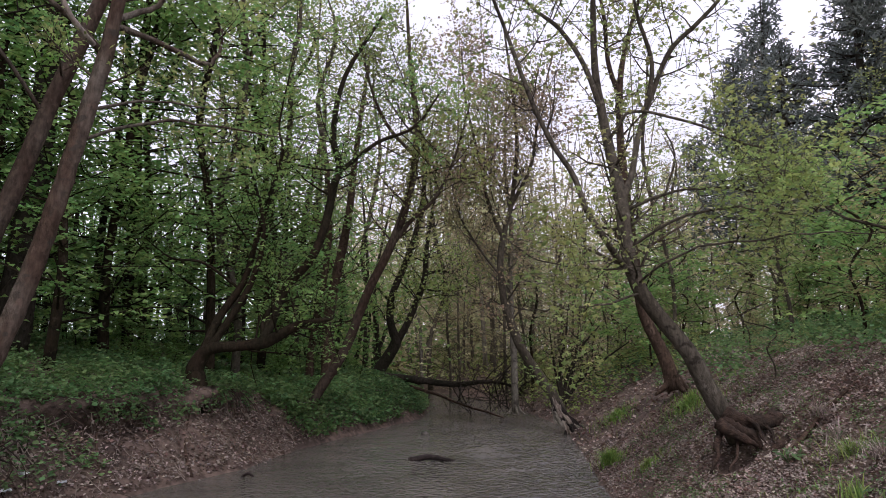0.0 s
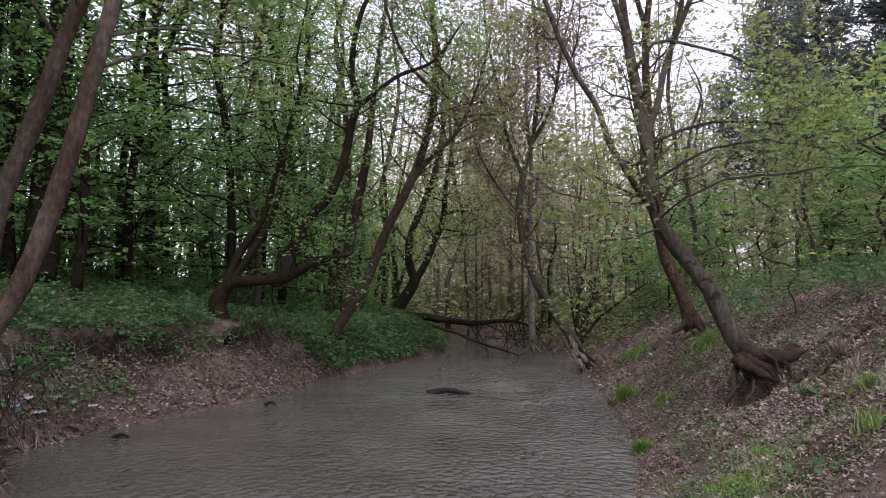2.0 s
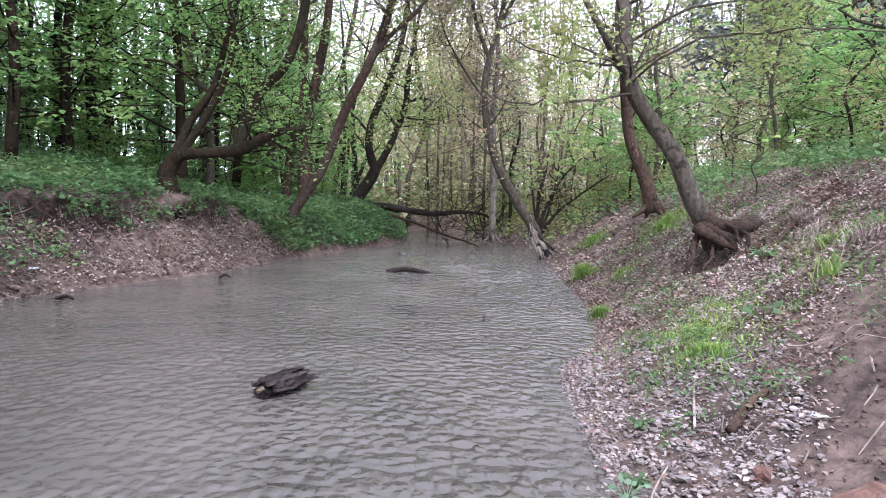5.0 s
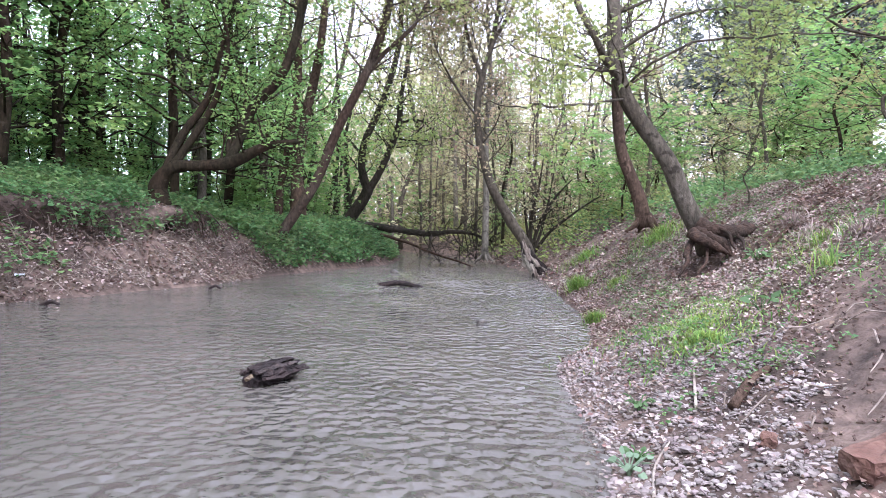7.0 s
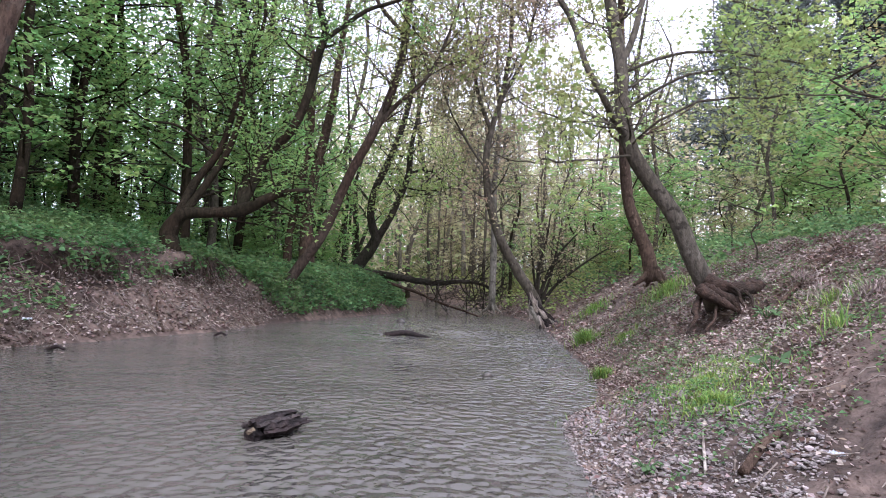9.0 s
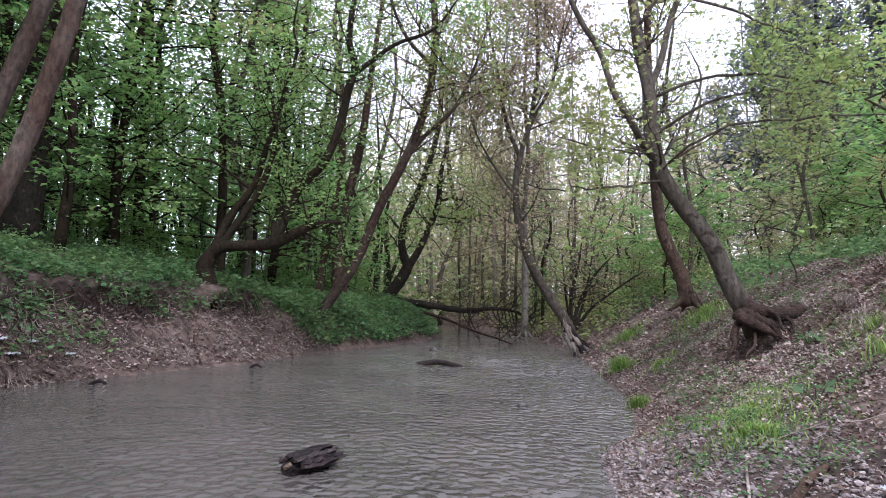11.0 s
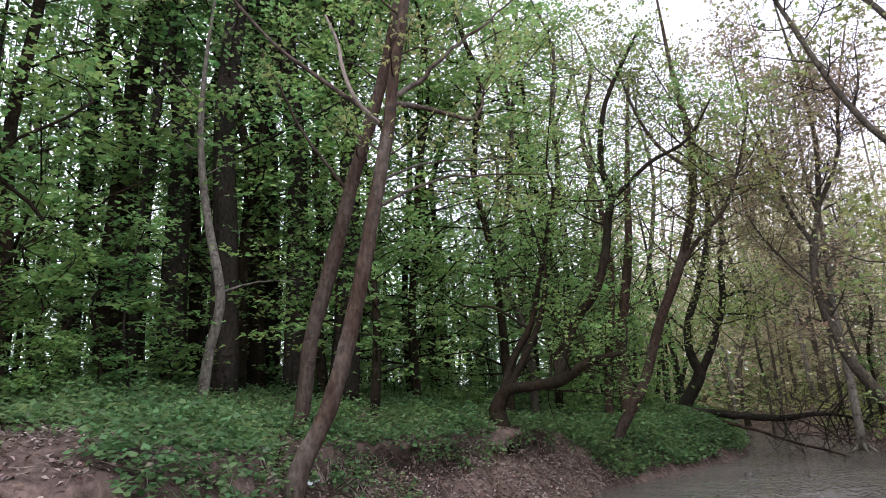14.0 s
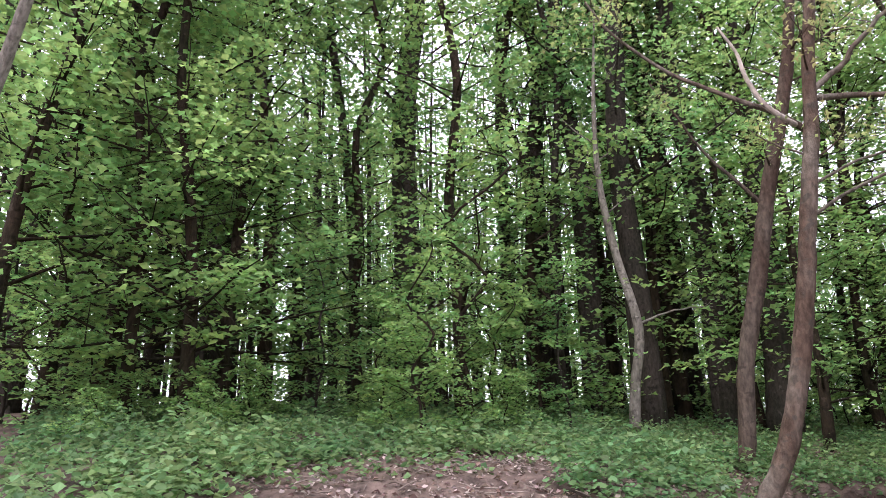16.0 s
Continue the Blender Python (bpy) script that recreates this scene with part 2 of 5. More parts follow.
class Soup:
    """Collects vertices and faces, and makes one mesh of them."""

    def __init__(self):
        self.v, self.tri, self.quad, self.n = [], [], [], 0

    def add(self, v, tri=None, quad=None):
        self.v.append(np.asarray(v, float).reshape(-1, 3))
        if tri is not None and len(tri):
            self.tri.append(np.asarray(tri, np.int64).reshape(-1, 3) + self.n)
        if quad is not None and len(quad):
            self.quad.append(np.asarray(quad, np.int64).reshape(-1, 4) + self.n)
        self.n += len(self.v[-1])
        return self

    def mesh(self, name, smooth=True):
        me = bpy.data.meshes.new(name)
        v = np.concatenate(self.v) if self.v else np.zeros((0, 3))
        tri = np.concatenate(self.tri) if self.tri else np.zeros((0, 3), np.int64)
        quad = np.concatenate(self.quad) if self.quad else np.zeros((0, 4), np.int64)
        me.vertices.add(len(v))
        me.vertices.foreach_set("co", v.astype(np.float32).ravel())
        me.loops.add(tri.size + quad.size)
        me.loops.foreach_set("vertex_index", np.r_[tri.ravel(), quad.ravel()].astype(np.int32))
        me.polygons.add(len(tri) + len(quad))
        me.polygons.foreach_set("loop_start", np.r_[np.arange(len(tri)) * 3, tri.size + np.arange(len(quad)) * 4].astype(np.int32))
        me.polygons.foreach_set("use_smooth", np.full(len(tri) + len(quad), smooth))
        me.update(calc_edges=True)
        return me


def part(name, soup, mat, parent=None, label="", smooth=True):
    """One mesh object; under a thing or a part if parent is given."""
    me = soup.mesh(name, smooth)
    me.materials.append(mat)
    ob = new(name, me)
    if parent is not None:
        ob.parent = parent
    return tagged(ob, label)


def thing(name, label, category, group="", m=None):
    ob = new(name)
    ob.empty_display_size = 0.2
    if m is not None:
        ob.matrix_basis = m
    return tagged(ob, label, category, group)


def curve(points, steps=5):
    """A smooth line through a few points (Catmull-Rom)."""
    p = np.asarray(points, float)
    p = np.vstack([2 * p[0] - p[1], p, 2 * p[-1] - p[-2]])
    t = np.linspace(0, 1, steps, endpoint=False)[:, None]
    out = [0.5 * (2 * b + (c - a) * t + (2 * a - 5 * b + 4 * c - d) * t**2 + (3 * b - a - 3 * c + d) * t**3) for a, b, c, d in zip(p, p[1:], p[2:], p[3:])]
    return np.vstack([*out, p[-2]])


def tube(soup, path, radii, sides=7, lumps=0.0, g=rng, flat=1.0, caps=True):
    """A tapered limb along a path; thin twigs go without end caps."""
    path = np.asarray(path, float)
    r = np.interp(np.linspace(0, 1, len(path)), np.linspace(0, 1, len(radii)), radii)
    t = unit(np.gradient(path, axis=0))
    ref = np.eye(3)[np.argmin(np.abs(t.mean(0)))]
    u = unit(np.cross(t, ref))
    w = np.cross(t, u)
    a = np.linspace(0, 2 * np.pi, sides, endpoint=False)
    rr = r[:, None] * (1 + lumps * g.uniform(-1, 1, (len(path), sides)))
    v = path[:, None] + rr[..., None] * (np.cos(a)[None, :, None] * u[:, None] + flat * np.sin(a)[None, :, None] * w[:, None])
    n, k = len(path), sides
    i, j = np.meshgrid(np.arange(n - 1), np.arange(k), indexing="ij")
    q = np.stack([i * k + j, i * k + (j + 1) % k, (i + 1) * k + (j + 1) % k, (i + 1) * k + j], -1).reshape(-1, 4)
    if not caps:
        soup.add(v, quad=q)
        return
    v = np.vstack([v.reshape(-1, 3), path[0], path[-1] + t[-1] * r[-1] * 0.5])
    c = np.arange(k)
    ends = np.vstack([np.stack([np.full(k, n * k), (c + 1) % k, c], 1), np.stack([np.full(k, n * k + 1), (n - 1) * k + c, (n - 1) * k + (c + 1) % k], 1)])
    soup.add(v, ends, q)


def leaves(soup, at, size, g=rng, tilt=0.7, droop=0.25, wide=0.5, axis=None, full=False):
    """A folded leaf blade at every place: a plain one, a full oval one, or a lobed one."""
    at = np.asarray(at, float)
    n = len(at)
    if not n:
        return
    up = unit(np.c_[g.normal(0, tilt, (n, 2)), np.ones(n)])
    if axis is None:
        a = g.uniform(0, 2 * np.pi, n)
        axis = np.c_[np.cos(a), np.sin(a), g.normal(-droop, 0.3, n)]
    ax = unit(axis - up * (axis * up).sum(1, keepdims=True))
    side = np.cross(up, ax)
    s = (size * g.uniform(0.6, 1.3, n))[:, None]
    fold = g.uniform(0.05, 0.3, n)[:, None]
    k = np.arange(n)[:, None]
    if full == "lobed":
        v = np.stack([at, at + s * (0.42 * ax + 1.2 * wide * side - fold * 0.7 * up), at + s * (0.5 * ax + 0.34 * wide * side), at + s * (ax - fold * 0.6 * up),
                      at + s * (0.5 * ax - 0.34 * wide * side), at + s * (0.42 * ax - 1.2 * wide * side - fold * 0.7 * up)], 1)
        soup.add(v, np.vstack([k * 6 + [0, 1, 2], k * 6 + [0, 2, 3], k * 6 + [0, 3, 4], k * 6 + [0, 4, 5]]))
    elif full:
        v = np.stack([at, at + s * (0.3 * ax + wide * side - fold * 0.5 * up), at + s * (0.68 * ax + wide * 0.72 * side - fold * 0.6 * up), at + s * (ax - fold * up),
                      at + s * (0.68 * ax - wide * 0.72 * side - fold * 0.6 * up), at + s * (0.3 * ax - wide * side - fold * 0.5 * up)], 1)
        soup.add(v, quad=np.vstack([k * 6 + [0, 1, 2, 3], k * 6 + [0, 3, 4, 5]]))
    else:
        v = np.stack([at, at + s * (0.45 * ax + wide * side + fold * up), at + s * ax, at + s * (0.45 * ax - wide * side + fold * up)], 1)
        soup.add(v, np.vstack([k * 4 + [0, 1, 2], k * 4 + [0, 2, 3]]))


def offshoots(path, radii, count, length, g, start=0.25, end=1.0, up=0.25, spread=0.9, droop=0.0, steps=5):
    """Side branches of a limb: paths and radii."""
    path = np.asarray(path, float)
    r = np.interp(np.linspace(0, 1, len(path)), np.linspace(0, 1, len(radii)), radii)
    made = []
    turn = g.uniform(0, 6.28)
    for f in np.sort(g.uniform(start, end, count)):
        x = f * (len(path) - 1)
        i = min(int(x), len(path) - 2)
        base = path[i] + (path[i + 1] - path[i]) * (x - i)
        t = unit(path[i + 1] - path[i])
        turn += 2.4 + g.normal(0, 0.5)
        ref = unit(np.cross(t, [0.3, 0.1, 1.0] if abs(t[2]) < 0.9 else [1.0, 0.2, 0]))
        out = np.cos(turn) * ref + np.sin(turn) * np.cross(t, ref)
        d = unit(t * (1 - spread) + out * spread + np.array([0, 0, up]))
        ln = length * g.uniform(0.55, 1.25) * (1.15 - 0.6 * f)
        pts = [base]
        for _ in range(steps):
            d = unit(d + g.normal(0, 0.16, 3) + np.array([0, 0, up * 0.25 - droop]))
            pts.append(pts[-1] + d * ln / steps)
        r0 = min(r[i] * 0.6, 0.012 + ln * 0.016)
        made.append((np.array(pts), (r0, r0 * 0.62, max(r0 * 0.25, 0.0035))))
    return made


def spots(path, count, g, scatter=0.06, start=0.2):
    x = g.uniform(start, 1.0, count) * (len(path) - 1)
    i = np.minimum(x.astype(int), len(path) - 2)
    return path[i] + (path[i + 1] - path[i]) * (x - i)[:, None] + g.normal(0, scatter, (count, 3))


def knot(parent, x, y, z, r, mat, g):
    """A stub left by a lost branch."""
    s = Soup()
    o = np.array([x, y, z]) - np.array(parent.matrix_basis.translation)
    tube(s, np.array([o - [0.02, 0.03, 0.0], o, o + [0.035, 0.045, 0.02]]), (r * 1.3, r, r * 0.5), 8, 0.15, g)
    part("knot", s, mat, parent)


def tree(name, label, stems, bark, leaf, g, boughs=10, bough=1.6, twigs=6, twig=0.6, per_twig=10, leaf_size=0.08, start=0.3, up=0.3, group="", sides=9,
         droop=0.0, cluster=0.06, tilt=0.7, category="tree", roots=0, limbs=(), wide=0.5, lumps=0.05, twig_leaves=True, dead=None, limb_leaf=1.0, shape=False):
    """A tree: stems (each a path and radii), their boughs and twigs, and a crown of single leaves. Stems past the first and limbs are parts of their own."""
    base = np.asarray(stems[0][0][0], float)
    t = thing(name, label, category, group, Matrix.Translation(base))
    crown = Soup()
    all_stems = [(np.asarray(p, float) - base, [0.84 * v for v in r], "trunk" if not k else "stem") for k, (p, r) in enumerate(stems)]
    all_stems += [(np.asarray(p, float) - base, r, "limb") for p, r in limbs]
    if dead is not None:
        s = Soup()
        tube(s, curve(np.asarray(dead[0], float) - base), dead[1], 7, 0.1, g)
        part("dead_branch", s, M["dead_wood"], t, "pale barkless dead branch")
    at = []
    for path, radii, kind in all_stems:
        path = curve(path)
        if kind == "limb":
            sway = np.cumsum(g.normal(0, 0.028, path.shape), 0)
            path = path + sway * np.linspace(0, 1, len(path))[:, None]
        s = Soup()
        tube(s, path, radii, sides, lumps, g)
        if kind == "trunk":
            for k in range(roots):
                a = k * 6.28 / max(roots, 1) + g.uniform(-0.4, 0.4)
                o = np.array([np.cos(a), np.sin(a), 0])
                r0 = radii[0]
                tube(s, curve([[0, 0, r0 * 1.6] + o * r0 * 0.4, o * r0 * 1.3 + [0, 0, r0 * 0.35], o * r0 * 2.6 - [0, 0, r0 * 0.6]], 4), (r0 * 0.5, r0 * 0.4, r0 * 0.15), 6, 0.1, g)
        part(kind, s, bark, t)
        for bp_, br in offshoots(path, radii, boughs if kind != "limb" else max(boughs // 2, 2), bough, g, start, 1.0, up, droop=droop):
            twig_soup = Soup()
            br = [0.62 * v for v in br]
            tube(twig_soup, bp_, br, 5, 0, g)
            for tp, tr in offshoots(bp_, br, twigs, twig, g, 0.15, 1.0, 0.15, 0.75, droop, 3):
                tube(twig_soup, tp, tr, 3, 0, g, caps=False)
                at.append(spots(tp, int(per_twig * (limb_leaf if kind == "limb" else 1)), g, cluster))
            part("branch", twig_soup, bark, t)
            if twig_leaves:
                at.append(spots(bp_, per_twig, g, cluster * 1.5, 0.5))
    if at and per_twig:
        at = np.vstack(at)
        leaves(crown, at, leaf_size, g, tilt, wide=wide, full=shape)
        tagged(part("crown", crown, leaf, t, smooth=False), kind="stuff")
    return t


# ---- the lie of the land ----
def left_shore(y):
    return np.interp(y, [-30, -6, 3.4, 4.4, 5.0, 5.7, 7.1, 8.6, 9.8, 11.9, 14.2, 17.3, 20, 24, 30, 45, 90],
                     [-5.5, -3.6, -3.3, -3.55, -4.0, -4.85, -4.55, -4.0, -3.45, -3.15, -2.35, -1.35, -1.3, -2.6, -6, -16, -45])


def right_shore(y):
    return np.interp(y, [-30, -6, -1, 0.6, 2.3, 3.5, 4.7, 5.4, 6.4, 8, 10, 12.5, 15, 18, 20, 24, 30, 45, 90],
                     [-2.0, -0.9, -0.35, 0.2, 0.58, 0.75, 0.87, 1.25, 1.5, 1.7, 1.82, 1.95, 2.1, 1.7, 1.3, 0.2, -3, -12, -41])


def hum(x, y, seed, scale):
    """Smooth hummocks, between -1 and 1, from a few crossed waves."""
    g = np.random.default_rng(seed)
    z = 0
    for k in range(7):
        a, f = g.uniform(0, 6.28), g.uniform(0.6, 1.9) / scale
        z = z + np.sin((x * np.cos(a) + y * np.sin(a)) * f * 6.28 + g.uniform(0, 6.28))
    return z / 4.0


def land(x, y):
    x, y = np.asarray(x, float), np.asarray(y, float)
    s, r = left_shore(y) - x, x - right_shore(y)
    wob = 0.12 * hum(x, y, 3, 2.2)
    near = np.interp(s + wob, [-9, -2.5, -0.6, 0, 0.35, 0.65, 0.85, 1.6, 3, 6, 9, 14, 22, 40, 80, 400], [-0.6, -0.6, -0.25, 0, 0.55, 1.0, 1.35, 1.55, 1.78, 2.15, 2.45, 2.6, 2.35, 1.2, 0.4, 0])
    step_at = np.interp(y, [5.5, 6.5, 8, 9.5, 11], [0.5, 0.6, 0.78, 0.86, 0.84])
    wob = wob * np.interp(y, [7.5, 9.5], [1, 0.35])
    mid = np.interp((s + wob) / step_at, [-9, -2.5, -0.6, 0, 0.5, 1.0, 1.05, 1.2, 2, 3, 6, 9, 14, 22, 40, 80, 400], [-0.6, -0.6, -0.25, 0, 0.36, 0.78, 0.98, 1.15, 1.32, 1.47, 2.0, 2.35, 2.55, 2.35, 1.2, 0.4, 0])
    far = np.interp(s + wob, [-9, -2.5, -0.6, 0, 0.3, 0.6, 1.5, 3, 6, 9, 14, 22, 40, 80, 400], [-0.6, -0.6, -0.25, 0, 0.4, 0.75, 1.0, 1.2, 1.7, 2.1, 2.4, 2.3, 1.2, 0.4, 0])
    a, b = np.clip((y - 5.0) / 3.2, 0, 1), np.clip((y - 11.2) / 1.5, 0, 1)
    left = near * (1 - a) + (mid * (1 - b) + far * b) * a
    flat = np.interp(r + wob * 0.6, [-9, -2.5, -0.6, 0, 0.56, 1.3, 2.0, 2.35, 2.6, 3.5, 8, 15, 30, 60, 400], [-0.6, -0.6, -0.2, 0, 0.2, 0.5, 0.95, 1.2, 1.5, 1.7, 2.2, 2.9, 3.4, 3.0, 0])
    steep = np.interp(r + wob * 0.6, [-9, -2.5, -0.6, 0, 0.4, 1.25, 2.0, 2.8, 4.0, 8, 15, 30, 60, 400], [-0.6, -0.6, -0.2, 0, 0.2, 0.76, 1.25, 1.68, 1.95, 2.4, 3.0, 3.4, 3.0, 0])
    c = np.clip((y - 5.6) / 1.4, 0, 1)
    right = flat * (1 - c) + steep * c
    right = np.where(right > 0.5, 0.5 + (right - 0.5) * (1 - 0.62 * np.clip((y - 16) / 8, 0, 1)), right)
    z = np.where(s > r, left, right)
    bumps = 0.035 * hum(x, y, 5, 0.7) + 0.02 * hum(x, y, 9, 0.28)
    shore = np.clip(np.maximum(s, r) / 0.5, 0.15, 1)
    hollow = 0.42 * np.exp(-((x - 2.72) ** 2 + (y - 6.8) ** 2) / 0.035) + 0.1 * np.exp(-((x - 3.2) ** 2 + (y - 6.5) ** 2) / 0.05)
    return z + bumps * shore - hollow


def undercut(x, y):
    """How far the bank's brim hangs out over the hollow that the water has cut below it."""
    lip = (left_shore(y) - x + 0.12 * hum(x, y, 3, 2.2) * np.interp(y, [7.5, 9.5], [1, 0.35])) / np.interp(y, [5.5, 6.5, 8, 9.5, 11], [0.5, 0.6, 0.78, 0.86, 0.84])
    reach = np.interp(y, [6.2, 7.2, 7.8, 8.8, 9.3, 9.9, 10.3, 11.3, 12.0], [0, 0.5, 1.0, 1.0, 0.2, 0.2, 1.0, 0.9, 0]) * (0.8 + 0.35 * hum(y, y * 0.3, 12, 0.5))
    return 0.26 * np.interp(lip, [0.72, 0.93, 1.01, 1.1, 1.4, 2.0], [0, -1.0, -0.8, 0.6, 0.45, 0]) * reach


def build_ground():
    def line(stops):
        out = [np.arange(a, b, d) for a, b, d in stops]
        return np.r_[np.concatenate(out), stops[-1][1]]
    xs = line([(-400, -60, 34), (-60, -24, 3), (-24, -9, 0.4), (-9, -5.8, 0.12), (-5.8, -3.3, 0.06), (-3.3, 0, 0.2), (0, 4.5, 0.11), (4.5, 16, 0.4), (16, 60, 3), (60, 400, 34)])
    ys = line([(-300, -40, 26), (-40, -8, 2), (-8, 0, 0.25), (0, 15, 0.11), (15, 26, 0.16), (26, 60, 1.0), (60, 500, 22)])
    gx, gy = np.meshgrid(xs, ys)
    z = land(gx, gy)
    brink = (np.abs((left_shore(gy) - gx) - 0.9) < 0.5) & (gy > 6) & (gy < 12.2)
    g = np.random.default_rng(17)
    gx, z = gx + undercut(gx, gy) + brink * g.normal(0, 0.016, gx.shape), z + brink * g.normal(0, 0.018, gx.shape)
    n, k = gx.shape
    i, j = np.meshgrid(np.arange(n - 1), np.arange(k - 1), indexing="ij")
    q = np.stack([i * k + j, i * k + j + 1, (i + 1) * k + j + 1, (i + 1) * k + j], -1).reshape(-1, 4)
    ob = part("ground", Soup().add(np.stack([gx, gy, z], -1), quad=q), ground_material())
    tagged(ob, "brown soil banks of a woodland stream", "ground", kind="structure")


def build_water():
    xs, ys = np.r_[np.arange(-16, -6, 0.5), np.arange(-6, 3, 0.09), np.arange(3, 4.1, 0.5)], np.r_[np.arange(-14, 0.5, 0.3), np.arange(0.5, 15, 0.075), np.arange(15, 24, 0.12), np.arange(24, 50, 1)]
    gx, gy = np.meshgrid(xs, ys)
    ripple = 0
    g = np.random.default_rng(21)
    for k in range(26):
        a, f = g.normal(1.57, 0.9), g.uniform(7, 22)
        ripple = ripple + np.sin((gx * np.cos(a) + gy * np.sin(a)) * f + g.uniform(0, 6.28) + 1.3 * np.sin(gx * g.uniform(0.5, 2) + gy * g.uniform(0.4, 1.5))) * (9 / f)
    live = 0.55 + 0.45 * hum(gx, gy, 14, 3.0)
    rough_water = 1 + 22.0 * np.exp(-((gx - 0.2) / 1.4) ** 2 - ((gy - 11.3) / 2.2) ** 2)
    z = 0.0005 * ripple * np.clip(live, 0.15, 1) * rough_water
    n, k = gx.shape
    i, j = np.meshgrid(np.arange(n - 1), np.arange(k - 1), indexing="ij")
    q = np.stack([i * k + j, i * k + j + 1, (i + 1) * k + j + 1, (i + 1) * k + j], -1).reshape(-1, 4)
    ob = part("water", Soup().add(np.stack([gx, gy, z], -1), quad=q), water_material())
    tagged(ob, "murky grey-brown stream water with small ripples", "water", kind="structure")


build_ground()
build_water()


def on_land(x, y, dz=0.0):
    return float(x), float(y), float(land(x, y)) + dz


# ---- the trees along the stream ----
def farther(points, k, eye=(0.0, -0.26, 1.78)):
    return [tuple(e + k * (v - e) for v, e in zip(p, eye)) for p in points]


G = np.random.default_rng
tree("leaning_tree", "leaning grey-brown tree with forked stems and sparse young leaves", [
    ([(2.92, 7.12, 0.82), (2.79, 7.08, 1.02), (2.6, 7.05, 1.32), (2.4, 7.0, 1.72), (2.16, 7.0, 2.05), (1.95, 7.0, 2.33), (1.83, 7.05, 2.65), (1.8, 7.2, 3.12), (1.82, 7.4, 3.58),
      (1.78, 7.6, 4.08), (1.7, 7.7, 4.75), (1.65, 7.8, 5.4), (1.68, 7.9, 6.45), (1.78, 8.0, 8.2)], (0.17, 0.128, 0.112, 0.104, 0.1, 0.096, 0.086, 0.068, 0.05, 0.025)),
    ([(1.81, 7.36, 3.5), (2.0, 7.55, 3.93), (2.12, 7.6, 4.45), (2.33, 7.6, 5.02), (2.57, 7.6, 5.55), (2.92, 7.6, 5.9), (3.28, 7.6, 6.3), (3.8, 7.6, 7.1)], (0.048, 0.043, 0.035, 0.025)),
    ([(1.84, 7.04, 2.6), (1.66, 6.85, 2.72), (1.48, 6.65, 2.92), (1.27, 6.6, 3.25), (1.13, 6.6, 3.66), (0.93, 6.6, 3.99), (0.75, 6.6, 4.38), (0.61, 6.6, 4.78), (0.46, 6.6, 5.25), (0.27, 6.6, 5.8), (0.0, 6.6, 6.5)],
     (0.048, 0.041, 0.034, 0.028, 0.018)),
    ([(1.7, 7.7, 4.75), (1.5, 7.7, 5.4), (1.2, 7.75, 5.95), (0.85, 7.8, 6.3), (0.3, 7.9, 7.0)], (0.045, 0.035, 0.015)),
    ([(2.2, 7.6, 4.7), (2.3, 7.5, 5.3), (2.15, 7.5, 6.0), (2.0, 7.5, 7.0)], (0.04, 0.03, 0.012)),
], M["bark_grey"], M["leaf_young"], G(11), boughs=12, bough=1.25, twigs=11, twig=0.5, per_twig=4, leaf_size=0.075, start=0.42, up=0.35, sides=12, cluster=0.06, wide=0.36, shape="lobed", tilt=0.55, limbs=[
    ([(1.86, 7.0, 2.5), (2.0, 6.5, 2.66), (2.35, 6.2, 2.85), (2.82, 6.2, 2.95), (3.59, 6.2, 2.98), (4.4, 6.2, 3.05)], (0.014, 0.012, 0.009, 0.004)),
    ([(1.76, 7.6, 4.4), (2.05, 7.5, 4.7), (2.78, 7.4, 4.46), (3.43, 7.3, 4.05), (3.9, 7.3, 3.9)], (0.022, 0.016, 0.008)),
    ([(1.9, 7.0, 2.4), (1.5, 6.6, 2.33), (1.1, 6.5, 2.33), (0.76, 6.5, 2.39), (0.3, 6.5, 2.5)], (0.014, 0.011, 0.005)),
    ([(1.84, 7.02, 2.7), (1.4, 6.7, 2.62), (0.9, 6.5, 2.6), (0.45, 6.4, 2.75)], (0.012, 0.009, 0.004)),
    ([(1.84, 7.1, 2.95), (2.3, 6.8, 3.2), (2.9, 6.6, 3.28), (3.6, 6.4, 3.15)], (0.018, 0.013, 0.006)),
    ([(1.82, 7.3, 3.4), (2.4, 7.2, 3.62), (3.2, 7.0, 3.6), (4.0, 6.8, 3.35)], (0.02, 0.014, 0.006)),
], limb_leaf=2.6)
tree("leaning_tree", "slender grey-brown tree rising behind the leaning one on the bank", [
    ([(3.42, 11.1, 1.1), (3.32, 11.1, 1.55), (3.15, 11.1, 1.96), (2.94, 11.1, 2.54), (2.81, 11.1, 3.94), (2.71, 11.1, 5.49), (2.75, 11.1, 6.57), (2.92, 11.1, 7.44), (3.3, 11.1, 8.6)], (0.16, 0.13, 0.115, 0.085, 0.06, 0.03)),
    ([(2.74, 11.1, 6.3), (2.55, 11.1, 7.0), (2.5, 11.1, 8.0), (2.3, 11.2, 9.2)], (0.06, 0.03)),
], M["bark_brown"], M["leaf_young"], G(12), boughs=14, bough=1.7, twigs=8, twig=0.65, per_twig=8, leaf_size=0.075, start=0.4, roots=4)
